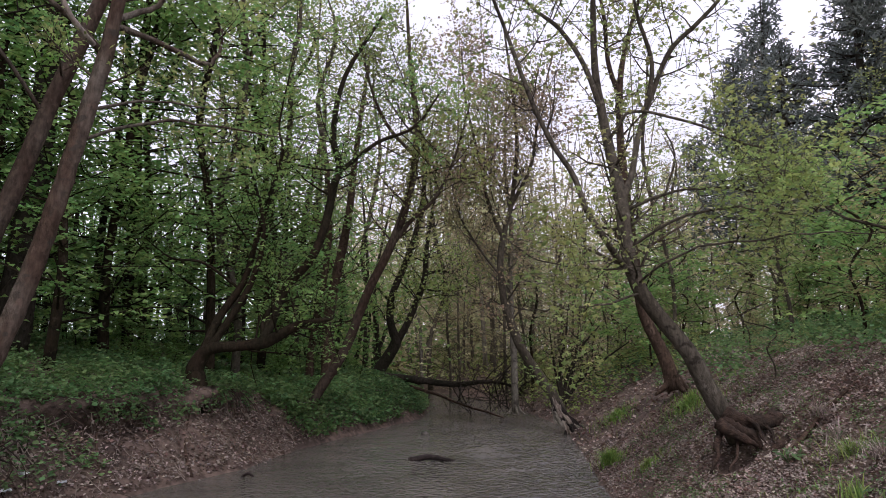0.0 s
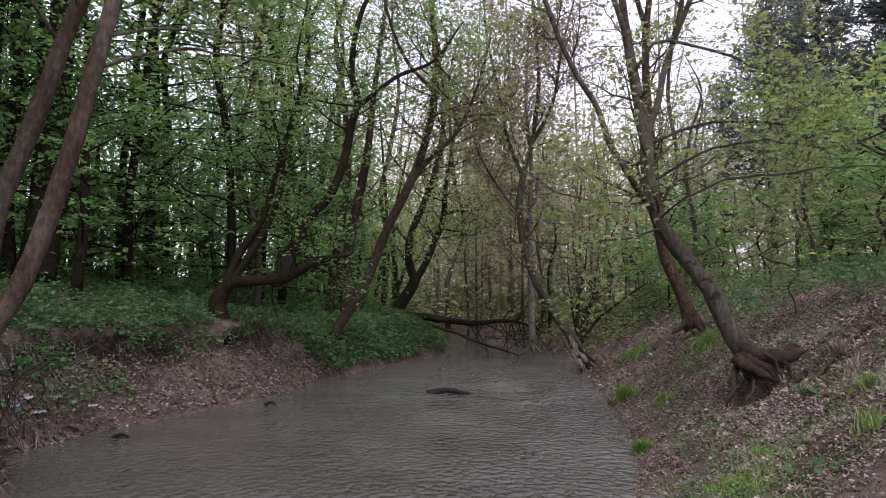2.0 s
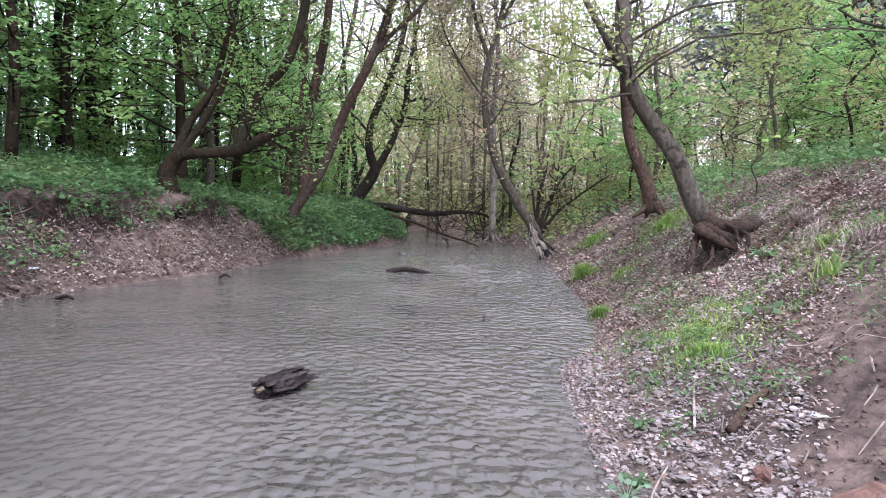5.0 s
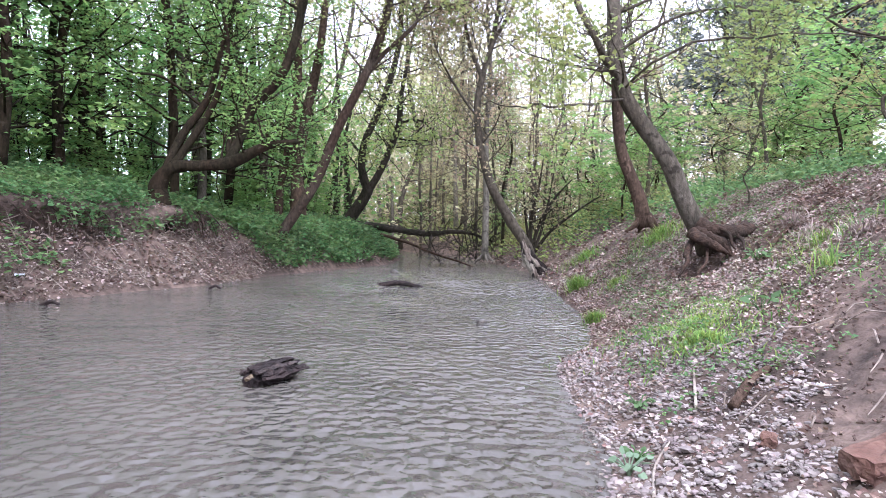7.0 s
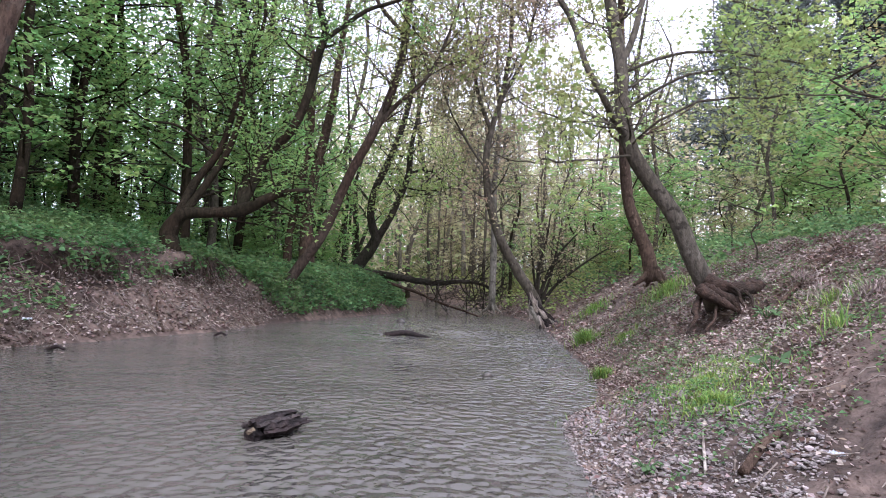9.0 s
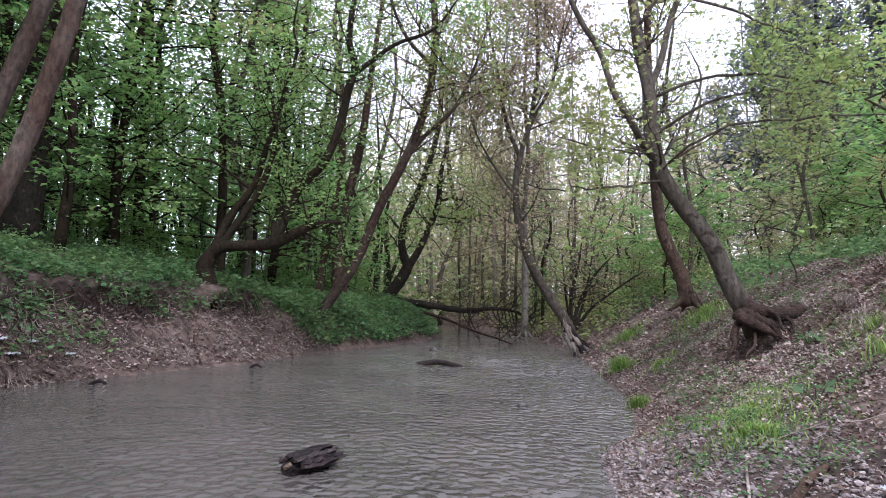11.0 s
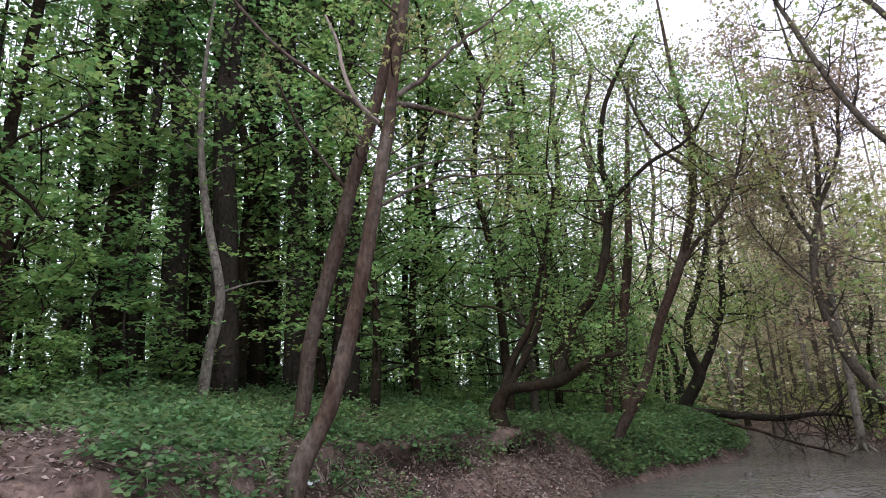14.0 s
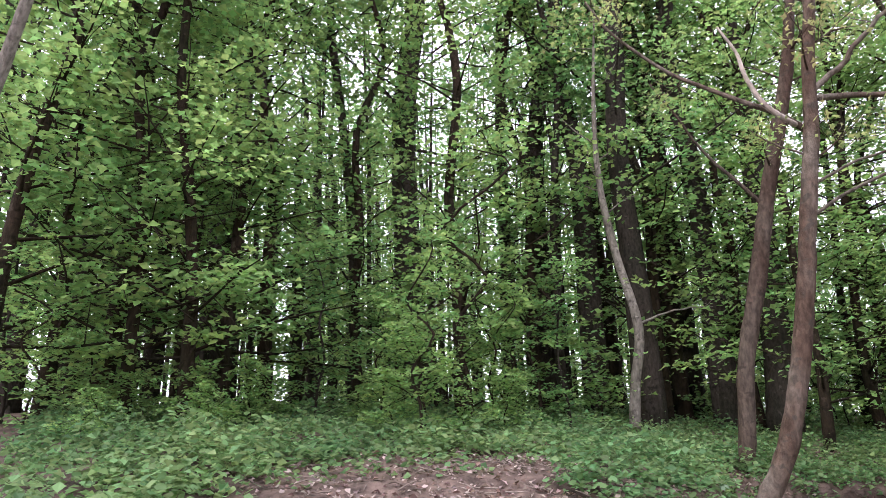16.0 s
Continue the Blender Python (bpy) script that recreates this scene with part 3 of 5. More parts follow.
tree("waterside_tree", "bent thin tree with a pale broken foot at the water's edge", [
    ([(2.1, 14.3, -0.1), (2.02, 14.3, 0.2), (1.83, 14.3, 0.67), (1.41, 14.3, 1.27), (1.05, 14.3, 1.89), (0.82, 14.3, 2.52), (0.7, 14.3, 3.02), (0.65, 14.3, 3.79), (0.79, 14.3, 4.57), (0.93, 14.3, 5.1), (1.08, 14.3, 6.44),
      (0.98, 14.3, 7.96), (0.8, 14.3, 9.6)], (0.1, 0.13, 0.14, 0.12, 0.105, 0.09, 0.075, 0.06, 0.045, 0.025)),
    ([(0.72, 14.3, 4.3), (0.4, 14.3, 5.1), (0.2, 14.4, 6.2), (-0.1, 14.4, 7.6), (-0.2, 14.5, 9.0)], (0.06, 0.04, 0.02)),
    ([(0.9, 14.3, 5.0), (1.4, 14.3, 6.0), (1.6, 14.4, 7.2), (2.0, 14.5, 8.8)], (0.055, 0.04, 0.02)),
    ([(0.68, 14.3, 3.4), (0.2, 14.2, 4.0), (-0.3, 14.2, 4.9), (-0.5, 14.2, 6.0)], (0.035, 0.025, 0.012)),
], M["bark_grey"], M["leaf_bud"], G(13), boughs=19, bough=1.9, twigs=15, twig=0.75, per_twig=9, leaf_size=0.066, start=0.35, up=0.45, lumps=0.08)
tree("young_tree", "straight grey tree standing behind the stream's bend", [
    ([(1.05, 16.2, 0.25), (1.02, 16.2, 2.04), (0.97, 16.2, 3.45), (1.03, 16.2, 4.89), (0.9, 16.3, 6.5), (1.0, 16.4, 9.0)], (0.11, 0.09, 0.075, 0.055, 0.02)),
], M["bark_pale"], M["leaf_bud"], G(14), boughs=28, bough=1.9, twigs=15, twig=0.75, per_twig=9, leaf_size=0.066, start=0.35, roots=4)
tree("leaning_tree", "slim reddish-brown tree leaning over the stream from green herbs", [
    ([(-3.3, 13.1, 0.7), (-3.1, 13.1, 1.02), (-2.62, 13.1, 1.78), (-2.17, 13.1, 2.94), (-1.71, 13.1, 3.89), (-1.36, 13.1, 4.85), (-1.18, 13.1, 5.84), (-1.18, 13.1, 6.85), (-1.31, 13.1, 8.15), (-1.4, 13.1, 9.8)],
     (0.145, 0.125, 0.115, 0.108, 0.1, 0.09, 0.065, 0.03)),
    ([(-1.7, 13.1, 3.9), (-1.3, 13.0, 4.4), (-0.7, 13.0, 5.0), (-0.3, 13.0, 5.9), (0.0, 13.0, 7.0)], (0.06, 0.045, 0.02)),
    ([(-1.2, 13.1, 5.9), (-1.8, 13.1, 6.6), (-2.2, 13.1, 7.6), (-2.5, 13.1, 9.0)], (0.055, 0.04, 0.02)),
], M["bark_red"], M["leaf_young"], G(15), boughs=19, bough=2.0, twigs=14, twig=0.75, per_twig=9, leaf_size=0.066, start=0.4, up=0.4)
tree("crooked_tree", "crooked dark-barked tree with a horizontal arm on the undercut bank", [
    ([(-4.55, 10.5, 0.75), (-4.58, 10.5, 1.2), (-4.62, 10.5, 1.5), (-4.4, 10.5, 1.8), (-3.9, 10.5, 1.85), (-3.44, 10.5, 1.92), (-2.98, 10.5, 2.16), (-2.65, 10.5, 2.25), (-2.3, 10.5, 2.3)],
     (0.25, 0.22, 0.17, 0.125, 0.105, 0.12, 0.085, 0.06, 0.035)),
    ([(-3.52, 10.55, 1.9), (-3.42, 10.8, 2.35), (-3.25, 11.0, 2.92), (-2.86, 11.0, 3.35), (-2.61, 11.0, 3.98), (-2.47, 11.0, 4.7), (-2.38, 11.0, 5.12), (-2.5, 11.0, 5.7), (-2.3, 11.0, 6.8), (-1.6, 11.0, 8.0)],
     (0.11, 0.1, 0.09, 0.085, 0.075, 0.06, 0.03)),
    ([(-4.5, 10.5, 1.75), (-4.33, 10.7, 2.35), (-3.98, 10.8, 2.95), (-3.76, 10.8, 3.75), (-3.54, 10.8, 4.57), (-3.36, 10.8, 5.29), (-3.44, 10.8, 5.85), (-3.2, 10.8, 7.2)], (0.095, 0.078, 0.058, 0.042, 0.026, 0.01)),
    ([(-3.5, 10.55, 1.92), (-3.55, 10.7, 2.3), (-3.4, 10.9, 2.75), (-3.45, 11.2, 3.6)], (0.06, 0.05, 0.02)),
    ([(-4.42, 10.5, 1.78), (-4.15, 10.6, 2.25), (-3.78, 10.7, 3.0), (-3.62, 10.7, 3.9), (-3.9, 10.7, 5.0)], (0.085, 0.07, 0.05, 0.02)),
    ([(-2.45, 11.0, 4.9), (-1.7, 11.0, 5.5), (-1.0, 11.0, 5.8), (-0.5, 11.0, 6.5)], (0.05, 0.04, 0.015)),
    ([(-4.05, 10.8, 2.85), (-4.7, 10.8, 3.3), (-5.3, 10.8, 3.4), (-5.8, 10.7, 3.8)], (0.03, 0.025, 0.01)),
], M["bark_moss"], M["leaf_forest"], G(16), boughs=10, bough=1.5, twigs=8, twig=0.6, per_twig=8, leaf_size=0.075, start=0.5, up=0.3, sides=11, lumps=0.09, shape="lobed", tilt=0.45)
tree("forked_tree", "dark V-shaped double-stemmed tree on the far bank", [
    ([(-3.0, 19.0, 0.7), (-2.8, 19.0, 1.1), (-2.27, 19.0, 1.95), (-2.35, 19.0, 2.3), (-2.45, 19.0, 2.76), (-2.37, 19.0, 3.44), (-1.95, 19.0, 4.46), (-1.62, 19.0, 5.49), (-1.44, 19.0, 6.72), (-1.5, 19.0, 8.5)],
     (0.24, 0.22, 0.19, 0.14, 0.13, 0.12, 0.11, 0.09, 0.05)),
    ([(-2.3, 19.0, 1.9), (-1.95, 19.0, 2.5), (-1.69, 19.0, 3.1), (-1.41, 19.0, 3.94), (-1.36, 19.0, 4.8), (-1.19, 19.0, 5.84), (-0.9, 19.0, 7.5)], (0.14, 0.12, 0.11, 0.1, 0.06, 0.03)),
    ([(-1.42, 19.0, 4.0), (-0.9, 18.9, 4.1), (-0.5, 18.9, 3.9), (-0.2, 18.8, 3.2)], (0.05, 0.04, 0.01)),
], M["bark_dark"], M["leaf_young"], G(17), boughs=17, bough=2.0, twigs=9, twig=0.8, per_twig=8, leaf_size=0.085, start=0.35, up=0.3)
tree("old_tree", "thick dark trunk with peeling reddish foot in the wood", [
    ([(-3.5, 15.6, 0.8), (-3.5, 15.6, 1.6), (-3.55, 15.6, 2.3), (-3.4, 15.6, 3.4), (-3.1, 15.6, 5.0), (-2.9, 15.6, 7.0), (-2.6, 15.6, 9.5)], (0.27, 0.2, 0.16, 0.13, 0.09, 0.04)),
    ([(-4.0, 15.8, 0.9), (-4.0, 15.8, 1.7), (-3.8, 15.8, 3.0), (-3.6, 15.8, 4.6), (-3.7, 15.9, 6.5)], (0.14, 0.11, 0.09, 0.04)),
], M["bark_brown"], M["leaf_forest"], G(18), boughs=16, bough=1.9, twigs=8, twig=0.7, per_twig=12, leaf_size=0.085, start=0.25, roots=5)
bank_tree = tree("bank_tree", "slim grey-brown knotted tree with a curved foot on the bank", [
    ([(-4.36, 4.72, 0.4), (-4.28, 4.78, 0.85), (-4.22, 4.82, 1.15), (-4.05, 4.96, 1.57), (-3.91, 5.06, 2.04), (-3.82, 5.13, 2.48), (-3.71, 5.2, 3.05), (-3.59, 5.28, 3.77), (-3.46, 5.36, 4.52), (-3.39, 5.41, 5.19), (-3.27, 5.48, 6.02), (-3.2, 5.52, 6.8), (-3.1, 5.6, 8.2)],
     (0.165, 0.135, 0.115, 0.104, 0.1, 0.095, 0.09, 0.085, 0.078, 0.066, 0.055, 0.03)),
    (farther([(-3.46, 5.36, 4.55), (-3.55, 5.1, 4.72), (-3.7, 4.85, 4.86), (-3.97, 4.64, 5.12), (-4.23, 4.41, 5.4), (-4.57, 4.08, 5.95), (-4.73, 3.9, 6.4)], 1.065), (0.042, 0.03, 0.023, 0.014)),
], M["bark_tan"], M["leaf_young"], G(19), boughs=6, bough=1.2, twigs=8, twig=0.5, per_twig=7, leaf_size=0.06, start=0.55, sides=12, lumps=0.1, shape="lobed", limbs=[
    (farther([(-3.4, 5.4, 4.95), (-3.3, 5.7, 5.2), (-3.09, 5.8, 5.37), (-2.77, 5.95, 5.73), (-2.3, 6.1, 6.2)], 1.065), (0.035, 0.03, 0.022, 0.01)),
    (farther([(-3.42, 5.4, 4.9), (-3.13, 5.78, 4.88), (-2.76, 5.96, 4.71), (-2.62, 6.03, 4.9), (-2.55, 6.05, 5.15)], 1.065), (0.035, 0.028, 0.022, 0.012)),
    (farther([(-3.6, 5.28, 3.7), (-3.2, 5.6, 3.95), (-2.6, 5.9, 4.05), (-1.9, 6.2, 3.9)], 1.065), (0.02, 0.014, 0.006)),
    (farther([(-3.55, 5.3, 4.0), (-3.1, 5.7, 4.25), (-2.4, 6.1, 4.3)], 1.065), (0.018, 0.012, 0.006)),
], dead=(farther([(-3.48, 5.2, 4.6), (-3.5, 4.95, 4.68), (-3.55, 4.84, 4.82), (-3.62, 4.78, 5.1), (-3.65, 4.75, 5.37), (-3.76, 4.69, 5.7)], 1.065), (0.03, 0.026, 0.022, 0.012)))
for x, y, z, r in ((-3.74, 5.2, 2.66, 0.045), (-3.66, 5.27, 3.12, 0.05), (-3.52, 5.36, 3.95, 0.035), (-3.42, 5.28, 4.55, 0.05), (-3.84, 5.03, 2.2, 0.03)):
    knot(next(c for c in bank_tree.children if c.name.startswith("trunk")), *farther([(x, y, z)], 1.065)[0], r, M["bark_tan"], G(int(z * 100)))
tree("bank_tree", "slim reddish-brown tree leaning beside the knotted one", [
    (farther([(-5.38, 6.1, 0.9), (-5.35, 6.12, 1.35), (-5.28, 6.16, 1.8), (-5.2, 6.21, 2.55), (-4.98, 6.38, 3.55), (-4.74, 6.56, 4.7), (-4.43, 6.76, 5.92), (-4.27, 6.86, 6.78), (-4.0, 7.0, 8.4)], 1.08), (0.13, 0.12, 0.122, 0.124, 0.115, 0.095, 0.05)),
], M["bark_red"], M["leaf_forest"], G(20), boughs=8, bough=1.5, twigs=6, twig=0.6, per_twig=9, leaf_size=0.08, start=0.6, sides=10, lumps=0.08, shape="lobed", limbs=[
    (farther([(-4.8, 6.5, 4.4), (-5.1, 6.0, 5.2), (-5.3, 5.5, 6.2)], 1.08), (0.03, 0.02, 0.01))])
tree("old_tree", "thick dark tree trunk beside the bank trees", [
    ([(-7.3, 9.7, 1.8), (-7.25, 9.75, 2.8), (-7.2, 9.8, 4.4), (-7.2, 9.9, 6.4), (-7.1, 9.9, 9.5)], (0.36, 0.31, 0.28, 0.23, 0.12)),
], M["bark_dark"], M["leaf_deep"], G(21), boughs=12, bough=1.8, twigs=6, twig=0.7, per_twig=8, leaf_size=0.095, start=0.45)
tree("young_tree", "bent pale grey sapling among the undergrowth", [
    ([(-8.1, 7.15, 1.9), (-8.03, 7.2, 2.6), (-7.93, 7.31, 3.5), (-8.09, 7.15, 4.78), (-8.19, 7.04, 6.14), (-8.16, 7.08, 7.68), (-8.0, 7.2, 9.6)], (0.11, 0.095, 0.09, 0.075, 0.05, 0.02)),
], M["bark_pale"], M["leaf_forest"], G(22), boughs=8, bough=1.3, twigs=5, twig=0.55, per_twig=7, leaf_size=0.09, start=0.5, limbs=[
    ([(-7.95, 7.28, 3.55), (-7.7, 7.9, 3.8), (-7.4, 8.5, 3.9)], (0.02, 0.008))])

tree("young_tree", "pale grey slim stem leaning at the wood's edge", [
    ([(-7.72, -2.2, 1.7), (-7.11, -1.88, 3.18), (-6.61, -1.62, 4.24), (-6.24, -1.43, 5.02), (-5.92, -1.28, 5.71), (-5.66, -1.17, 6.31), (-5.2, -1.0, 7.4)], (0.09, 0.078, 0.068, 0.06, 0.045, 0.03)),
], M["bark_pale"], M["leaf_forest"], G(23), boughs=7, bough=1.2, twigs=6, twig=0.5, per_twig=9, leaf_size=0.09, start=0.72, shape="lobed")


# ---- the wood ----
def forest_tree(name, label, g, tall, r, bark, leaf, boughs, bough, per, size, start, bend=0.3, group="trees of the wood", category="tree", loose=0.3, full=False):
    """A tree of the wood: one stem, flat leafy sprays at many heights."""
    t = thing(name, label, category, group)
    pts = [(0, 0, -0.3)] + [(bend * k / 6 * g.normal(0, 1), bend * k / 6 * g.normal(0, 1), tall * k / 6) for k in range(1, 7)]
    radii = (r * 1.35, r, r * 0.92, r * 0.8, r * 0.6, r * 0.2)
    path = curve(pts, 3)
    s, twigs, crown = Soup(), Soup(), Soup()
    tube(s, path, radii, 8 if r > 0.06 else 5, 0.05, g)
    for k in range(4 if r > 0.06 else 0):
        a = k * 1.57 + g.uniform(-0.4, 0.4)
        o = np.array([np.cos(a), np.sin(a), 0])
        tube(s, curve([[0, 0, r * 1.6] + o * r * 0.4, o * r * 1.4 + [0, 0, r * 0.3], o * r * 2.6 - [0, 0, r]], 3), (r * 0.5, r * 0.4, r * 0.15), 5, 0.1, g)
    part("trunk", s, bark, t)
    for bp_, br in offshoots(path, radii, boughs, bough, g, start, 1.0, 0.2, 0.9, 0.04, 3):
        br = [0.55 * v for v in br]
        tube(twigs, bp_, br, 3, 0, g, caps=False)
        for tp, tr in offshoots(bp_, br, 2 if r > 0.05 else 0, bough * 0.35, g, 0.3, 1.0, 0.05, 0.75, 0.03, 2):
            tube(twigs, tp, tr, 3, 0, g, caps=False)
        n = int(per * g.uniform(0.6, 1.4))
        tufts = spots(bp_, max(int(bough * 3.2), 3), g, 0.0, 0.15) + g.normal(0, 1, (max(int(bough * 3.2), 3), 3)) * [loose, loose, loose * 0.25]
        spread = g.normal(0, 1, (n, 3)) * [loose * 0.62, loose * 0.62, loose * 0.12]
        spread[:, 2] -= 0.35 * np.hypot(spread[:, 0], spread[:, 1])
        at = tufts[g.integers(0, len(tufts), n)] + spread
        leaves(crown, at, size, g, 0.34, 0.22, 0.42, full=full)
    tagged(part("branchwork", twigs, bark, t), kind="stuff")
    tagged(part("crown", crown, leaf, t, smooth=False), kind="stuff")
    return t


kinds = [
    forest_tree("woodland_tree", "tall dark-trunked woodland tree in fresh green leaf", G(31), 15, 0.19, M["bark_dark"], M["leaf_forest"], 46, 2.7, 112, 0.11, 0.12),
    forest_tree("woodland_tree", "tall dark-trunked woodland tree in deep green leaf", G(32), 17, 0.23, M["bark_dark"], M["leaf_deep"], 44, 2.9, 108, 0.11, 0.16),
    forest_tree("woodland_tree", "slim woodland tree with light green leaves", G(33), 11, 0.085, M["bark_moss"], M["leaf_forest"], 44, 2.1, 100, 0.1, 0.08, 0.5),
    forest_tree("woodland_tree", "slim woodland tree with yellow-green spring leaves", G(34), 10, 0.075, M["bark_grey"], M["leaf_young"], 38, 2.6, 95, 0.066, 0.22, 0.6, loose=0.32),
    forest_tree("woodland_tree", "bare-stemmed thin dark tree with a high crown", G(35), 13, 0.07, M["bark_dark"], M["leaf_deep"], 22, 1.7, 110, 0.1, 0.4, 0.35),
    forest_tree("spring_tree", "slender grey tree with sparse budding leaves", G(36), 11, 0.08, M["bark_grey"], M["leaf_bud"], 52, 1.8, 50, 0.08, 0.12, 0.5),
]
kinds.append(forest_tree("young_tree", "young tree with drooping yellow and amber leaf sprays on the slope", G(37), 5.2, 0.045, M["bark_grey"], M["leaf_amber"], 28, 1.9, 50, 0.098, 0.2, 0.7, loose=0.2, full="lobed"))
kinds.append(forest_tree("woodland_tree", "leafy young maple-like tree at the wood's edge", G(38), 9.5, 0.075, M["bark_moss"], M["leaf_forest"], 56, 2.0, 110, 0.102, 0.08, 0.5, loose=0.27))
first = [True] * len(kinds)


def plant(kind, x, y, size=1.0, turn=0.0, lean=0.0):
    m = Matrix.Translation(on_land(x, y, -0.05)) @ pose(0, 0, 0, lean, 0, turn) @ Matrix.Scale(size, 4)
    if first[kind]:
        first[kind] = False
        kinds[kind].matrix_basis = m
    else:
        copy_thing(kinds[kind], m)


def ring(azimuth, far):
    """A place by its heading left of +y, in degrees, and distance from the start."""
    return -math.sin(radians(azimuth)) * far, math.cos(radians(azimuth)) * far


# trunks that stand out on the wooded side
for kind, az, far, size, turn, lean in (
        (1, 43.7, 13.9, 1.3, 10, 2), (0, 58, 14, 0.75, 60, 0), (4, 53.8, 12.2, 1.1, 100, 2), (1, 66.5, 13, 0.9, 200, -1), (4, 72, 12, 1.2, 300, 3),
        (0, 76.3, 15, 0.8, 120, -2), (2, 79.5, 11.2, 1.2, 40, 2), (1, 82.5, 14, 0.8, 260, 0), (0, 88, 12.5, 0.9, 330, -2), (2, 92, 10.5, 1.1, 150, 3), (0, 97, 13, 1, 80, 0),
        (7, 37, 13.4, 1.05, 70, 0), (7, 27.5, 16, 1.1, 190, 0), (2, 45.5, 12.6, 1.0, 15, 0), (1, 51, 12.6, 0.7, 310, 0), (7, 34.5, 11.4, 0.9, 45, 0), (7, 38.5, 12.4, 1.0, 215, 0), (1, 47, 11.4, 0.68, 95, 0), (1, 41, 12.4, 0.7, 20, 0), (7, 83.5, 9.6, 1.0, 20, 0), (7, 90.5, 9.0, 0.95, 200, 2), (7, 96, 9.7, 1.05, 110, 0), (7, 71.5, 11.2, 1.0, 250, 0), (2, 56, 13, 1.1, 30, 0), (2, 49, 14.5, 1.2, 220, 0), (1, 54.5, 13.8, 0.75, 175, 0), (2, 44, 13, 1.15, 315, 0), (1, 104, 12, 1, 280, 0), (0, 93.5, 12, 0.95, 140, 0), (2, 86, 12.2, 1.1, 75, 0), (7, 86.5, 8.6, 0.95, 165, 0), (7, 100, 8.6, 1.0, 15, 0), (1, 91, 17, 1.0, 60, 0), (0, 85, 18, 1.0, 10, 0), (7, 22.5, 13.6, 1.1, 130, 0), (7, 18.5, 16.5, 1.15, 40, 0), (7, 30.5, 13.2, 1.0, 260, 0), (2, 63, 10.8, 0.9, 200, 0), (4, 48.5, 17, 1.2, 0, 0), (4, 39, 15, 1.0, 45, 2), 
        (4, 31, 15.5, 1.0, 15, 3), (3, 22.5, 20, 1.1, 310, 0), (4, 20, 17.5, 1.0, 90, 2), (2, 17, 21, 1.0, 10, 0), (0, 14, 26, 0.9, 10, 0)):
    plant(kind, *ring(az, far), size, turn, lean)
g = G(41)
for k in range(18):
    az, far = g.uniform(42, 102), g.uniform(15.5, 28)
    plant(int(g.choice([0, 1, 2, 4, 4, 4])), *ring(az, far), g.uniform(0.75, 1.15), g.uniform(0, 360), g.normal(0, 2))
# the other bank's slope
for x, y, size in ((4.5, 6.7, 0.85), (5.3, 5.9, 0.9), (4.0, 8.6, 0.9), (5.7, 7.6, 1.0), (4.7, 11.0, 1.0), (6.6, 8.6, 1.1), (6.3, 11, 1.1), (7.4, 6.6, 1.0), (5.6, 13.2, 1.1), (8.4, 10, 1.2), (7.6, 13, 1.2), (9.6, 8.4, 1.2), (4.4, 13.6, 0.9),
                   (9.2, 13, 1.3), (6.6, 16.5, 1.2), (11, 11, 1.3), (3.9, 17.5, 1.0)):
    plant(6, x, y, size * 0.58, g.uniform(0, 360), g.normal(0, 5))
for x, y, kind, size in ((7.2, 9.4, 3, 0.62), (5.9, 12, 3, 0.55), (6.8, 14.5, 3, 0.6),
                         (9.5, 11, 3, 0.7), (4.6, 15, 5, 0.55), (5.4, 18, 3, 0.6), (8.2, 17, 3, 0.7), (10.8, 14.5, 2, 0.75), (11.5, 9, 3, 0.7), (12.5, 12, 2, 0.8), (10.5, 19.5, 3, 0.8),
                         (7, 21, 3, 0.7), (12.5, 17, 2, 0.8), (9, 24, 5, 0.8), (6, 25, 5, 0.7), (15, 14, 2, 0.9), (14, 20, 3, 0.9), (4.2, 20.5, 5, 0.6), (3.6, 24, 3, 0.6)):
    plant(kind, x, y, size * (0.72 if x > 5 and y < 20 else 1.0), g.uniform(0, 360), g.normal(0, 4))
# beyond the bend
for k in range(30):
    x, y = g.uniform(-14, 18), g.uniform(26, 62)
    if left_shore(y) - 1 < x < right_shore(y) + 1:
        continue
    plant(int(g.choice([3, 5, 5, 5])), x, y, g.uniform(0.6, 1.0), g.uniform(0, 360), g.normal(0, 3))
for x, y, kind, size in ((-0.5, 25, 5, 1.05), (1.7, 21.6, 5, 0.95), (-0.8, 22.8, 5, 1.0), (0.9, 26.5, 5, 1.1), (2.2, 23.5, 5, 0.95), (3.6, 27, 5, 1.1), (0.8, 29, 3, 1.15), (-3.6, 24, 3, 1.15), (-5.2, 21, 3, 1.15), (-4.4, 18, 3, 1.1), (5.2, 22.5, 5, 1.0), (-6.5, 17.5, 3, 1.2),
                         (-1.8, 28, 3, 1.2), (2.6, 19.5, 5, 0.85), (1.2, 24.2, 5, 1.25), (3.3, 18.6, 5, 0.5), (1.9, 20.8, 2, 0.45), (3.0, 21.5, 5, 0.9), (4.4, 25.2, 5, 1.2), (2.9, 30, 5, 1.35), (5.6, 29, 5, 1.3), (7.2, 26.5, 3, 1.2), (0.0, 31.5, 5, 1.3), (-5.2, 13.9, 3, 0.95), (-6.8, 12.4, 2, 0.9), (-4.6, 16.2, 3, 1.1)):
    plant(kind, x, y, size, g.uniform(0, 360), g.normal(0, 3))
# behind the walker: unseen trees, added to enclose the light and darken reflections
for k in range(4):
    az, far = g.uniform(130, 300), g.uniform(9, 20)
    plant(int(g.choice([0, 1, 2])), *ring(az, far), g.uniform(0.8, 1.1), g.uniform(0, 360))


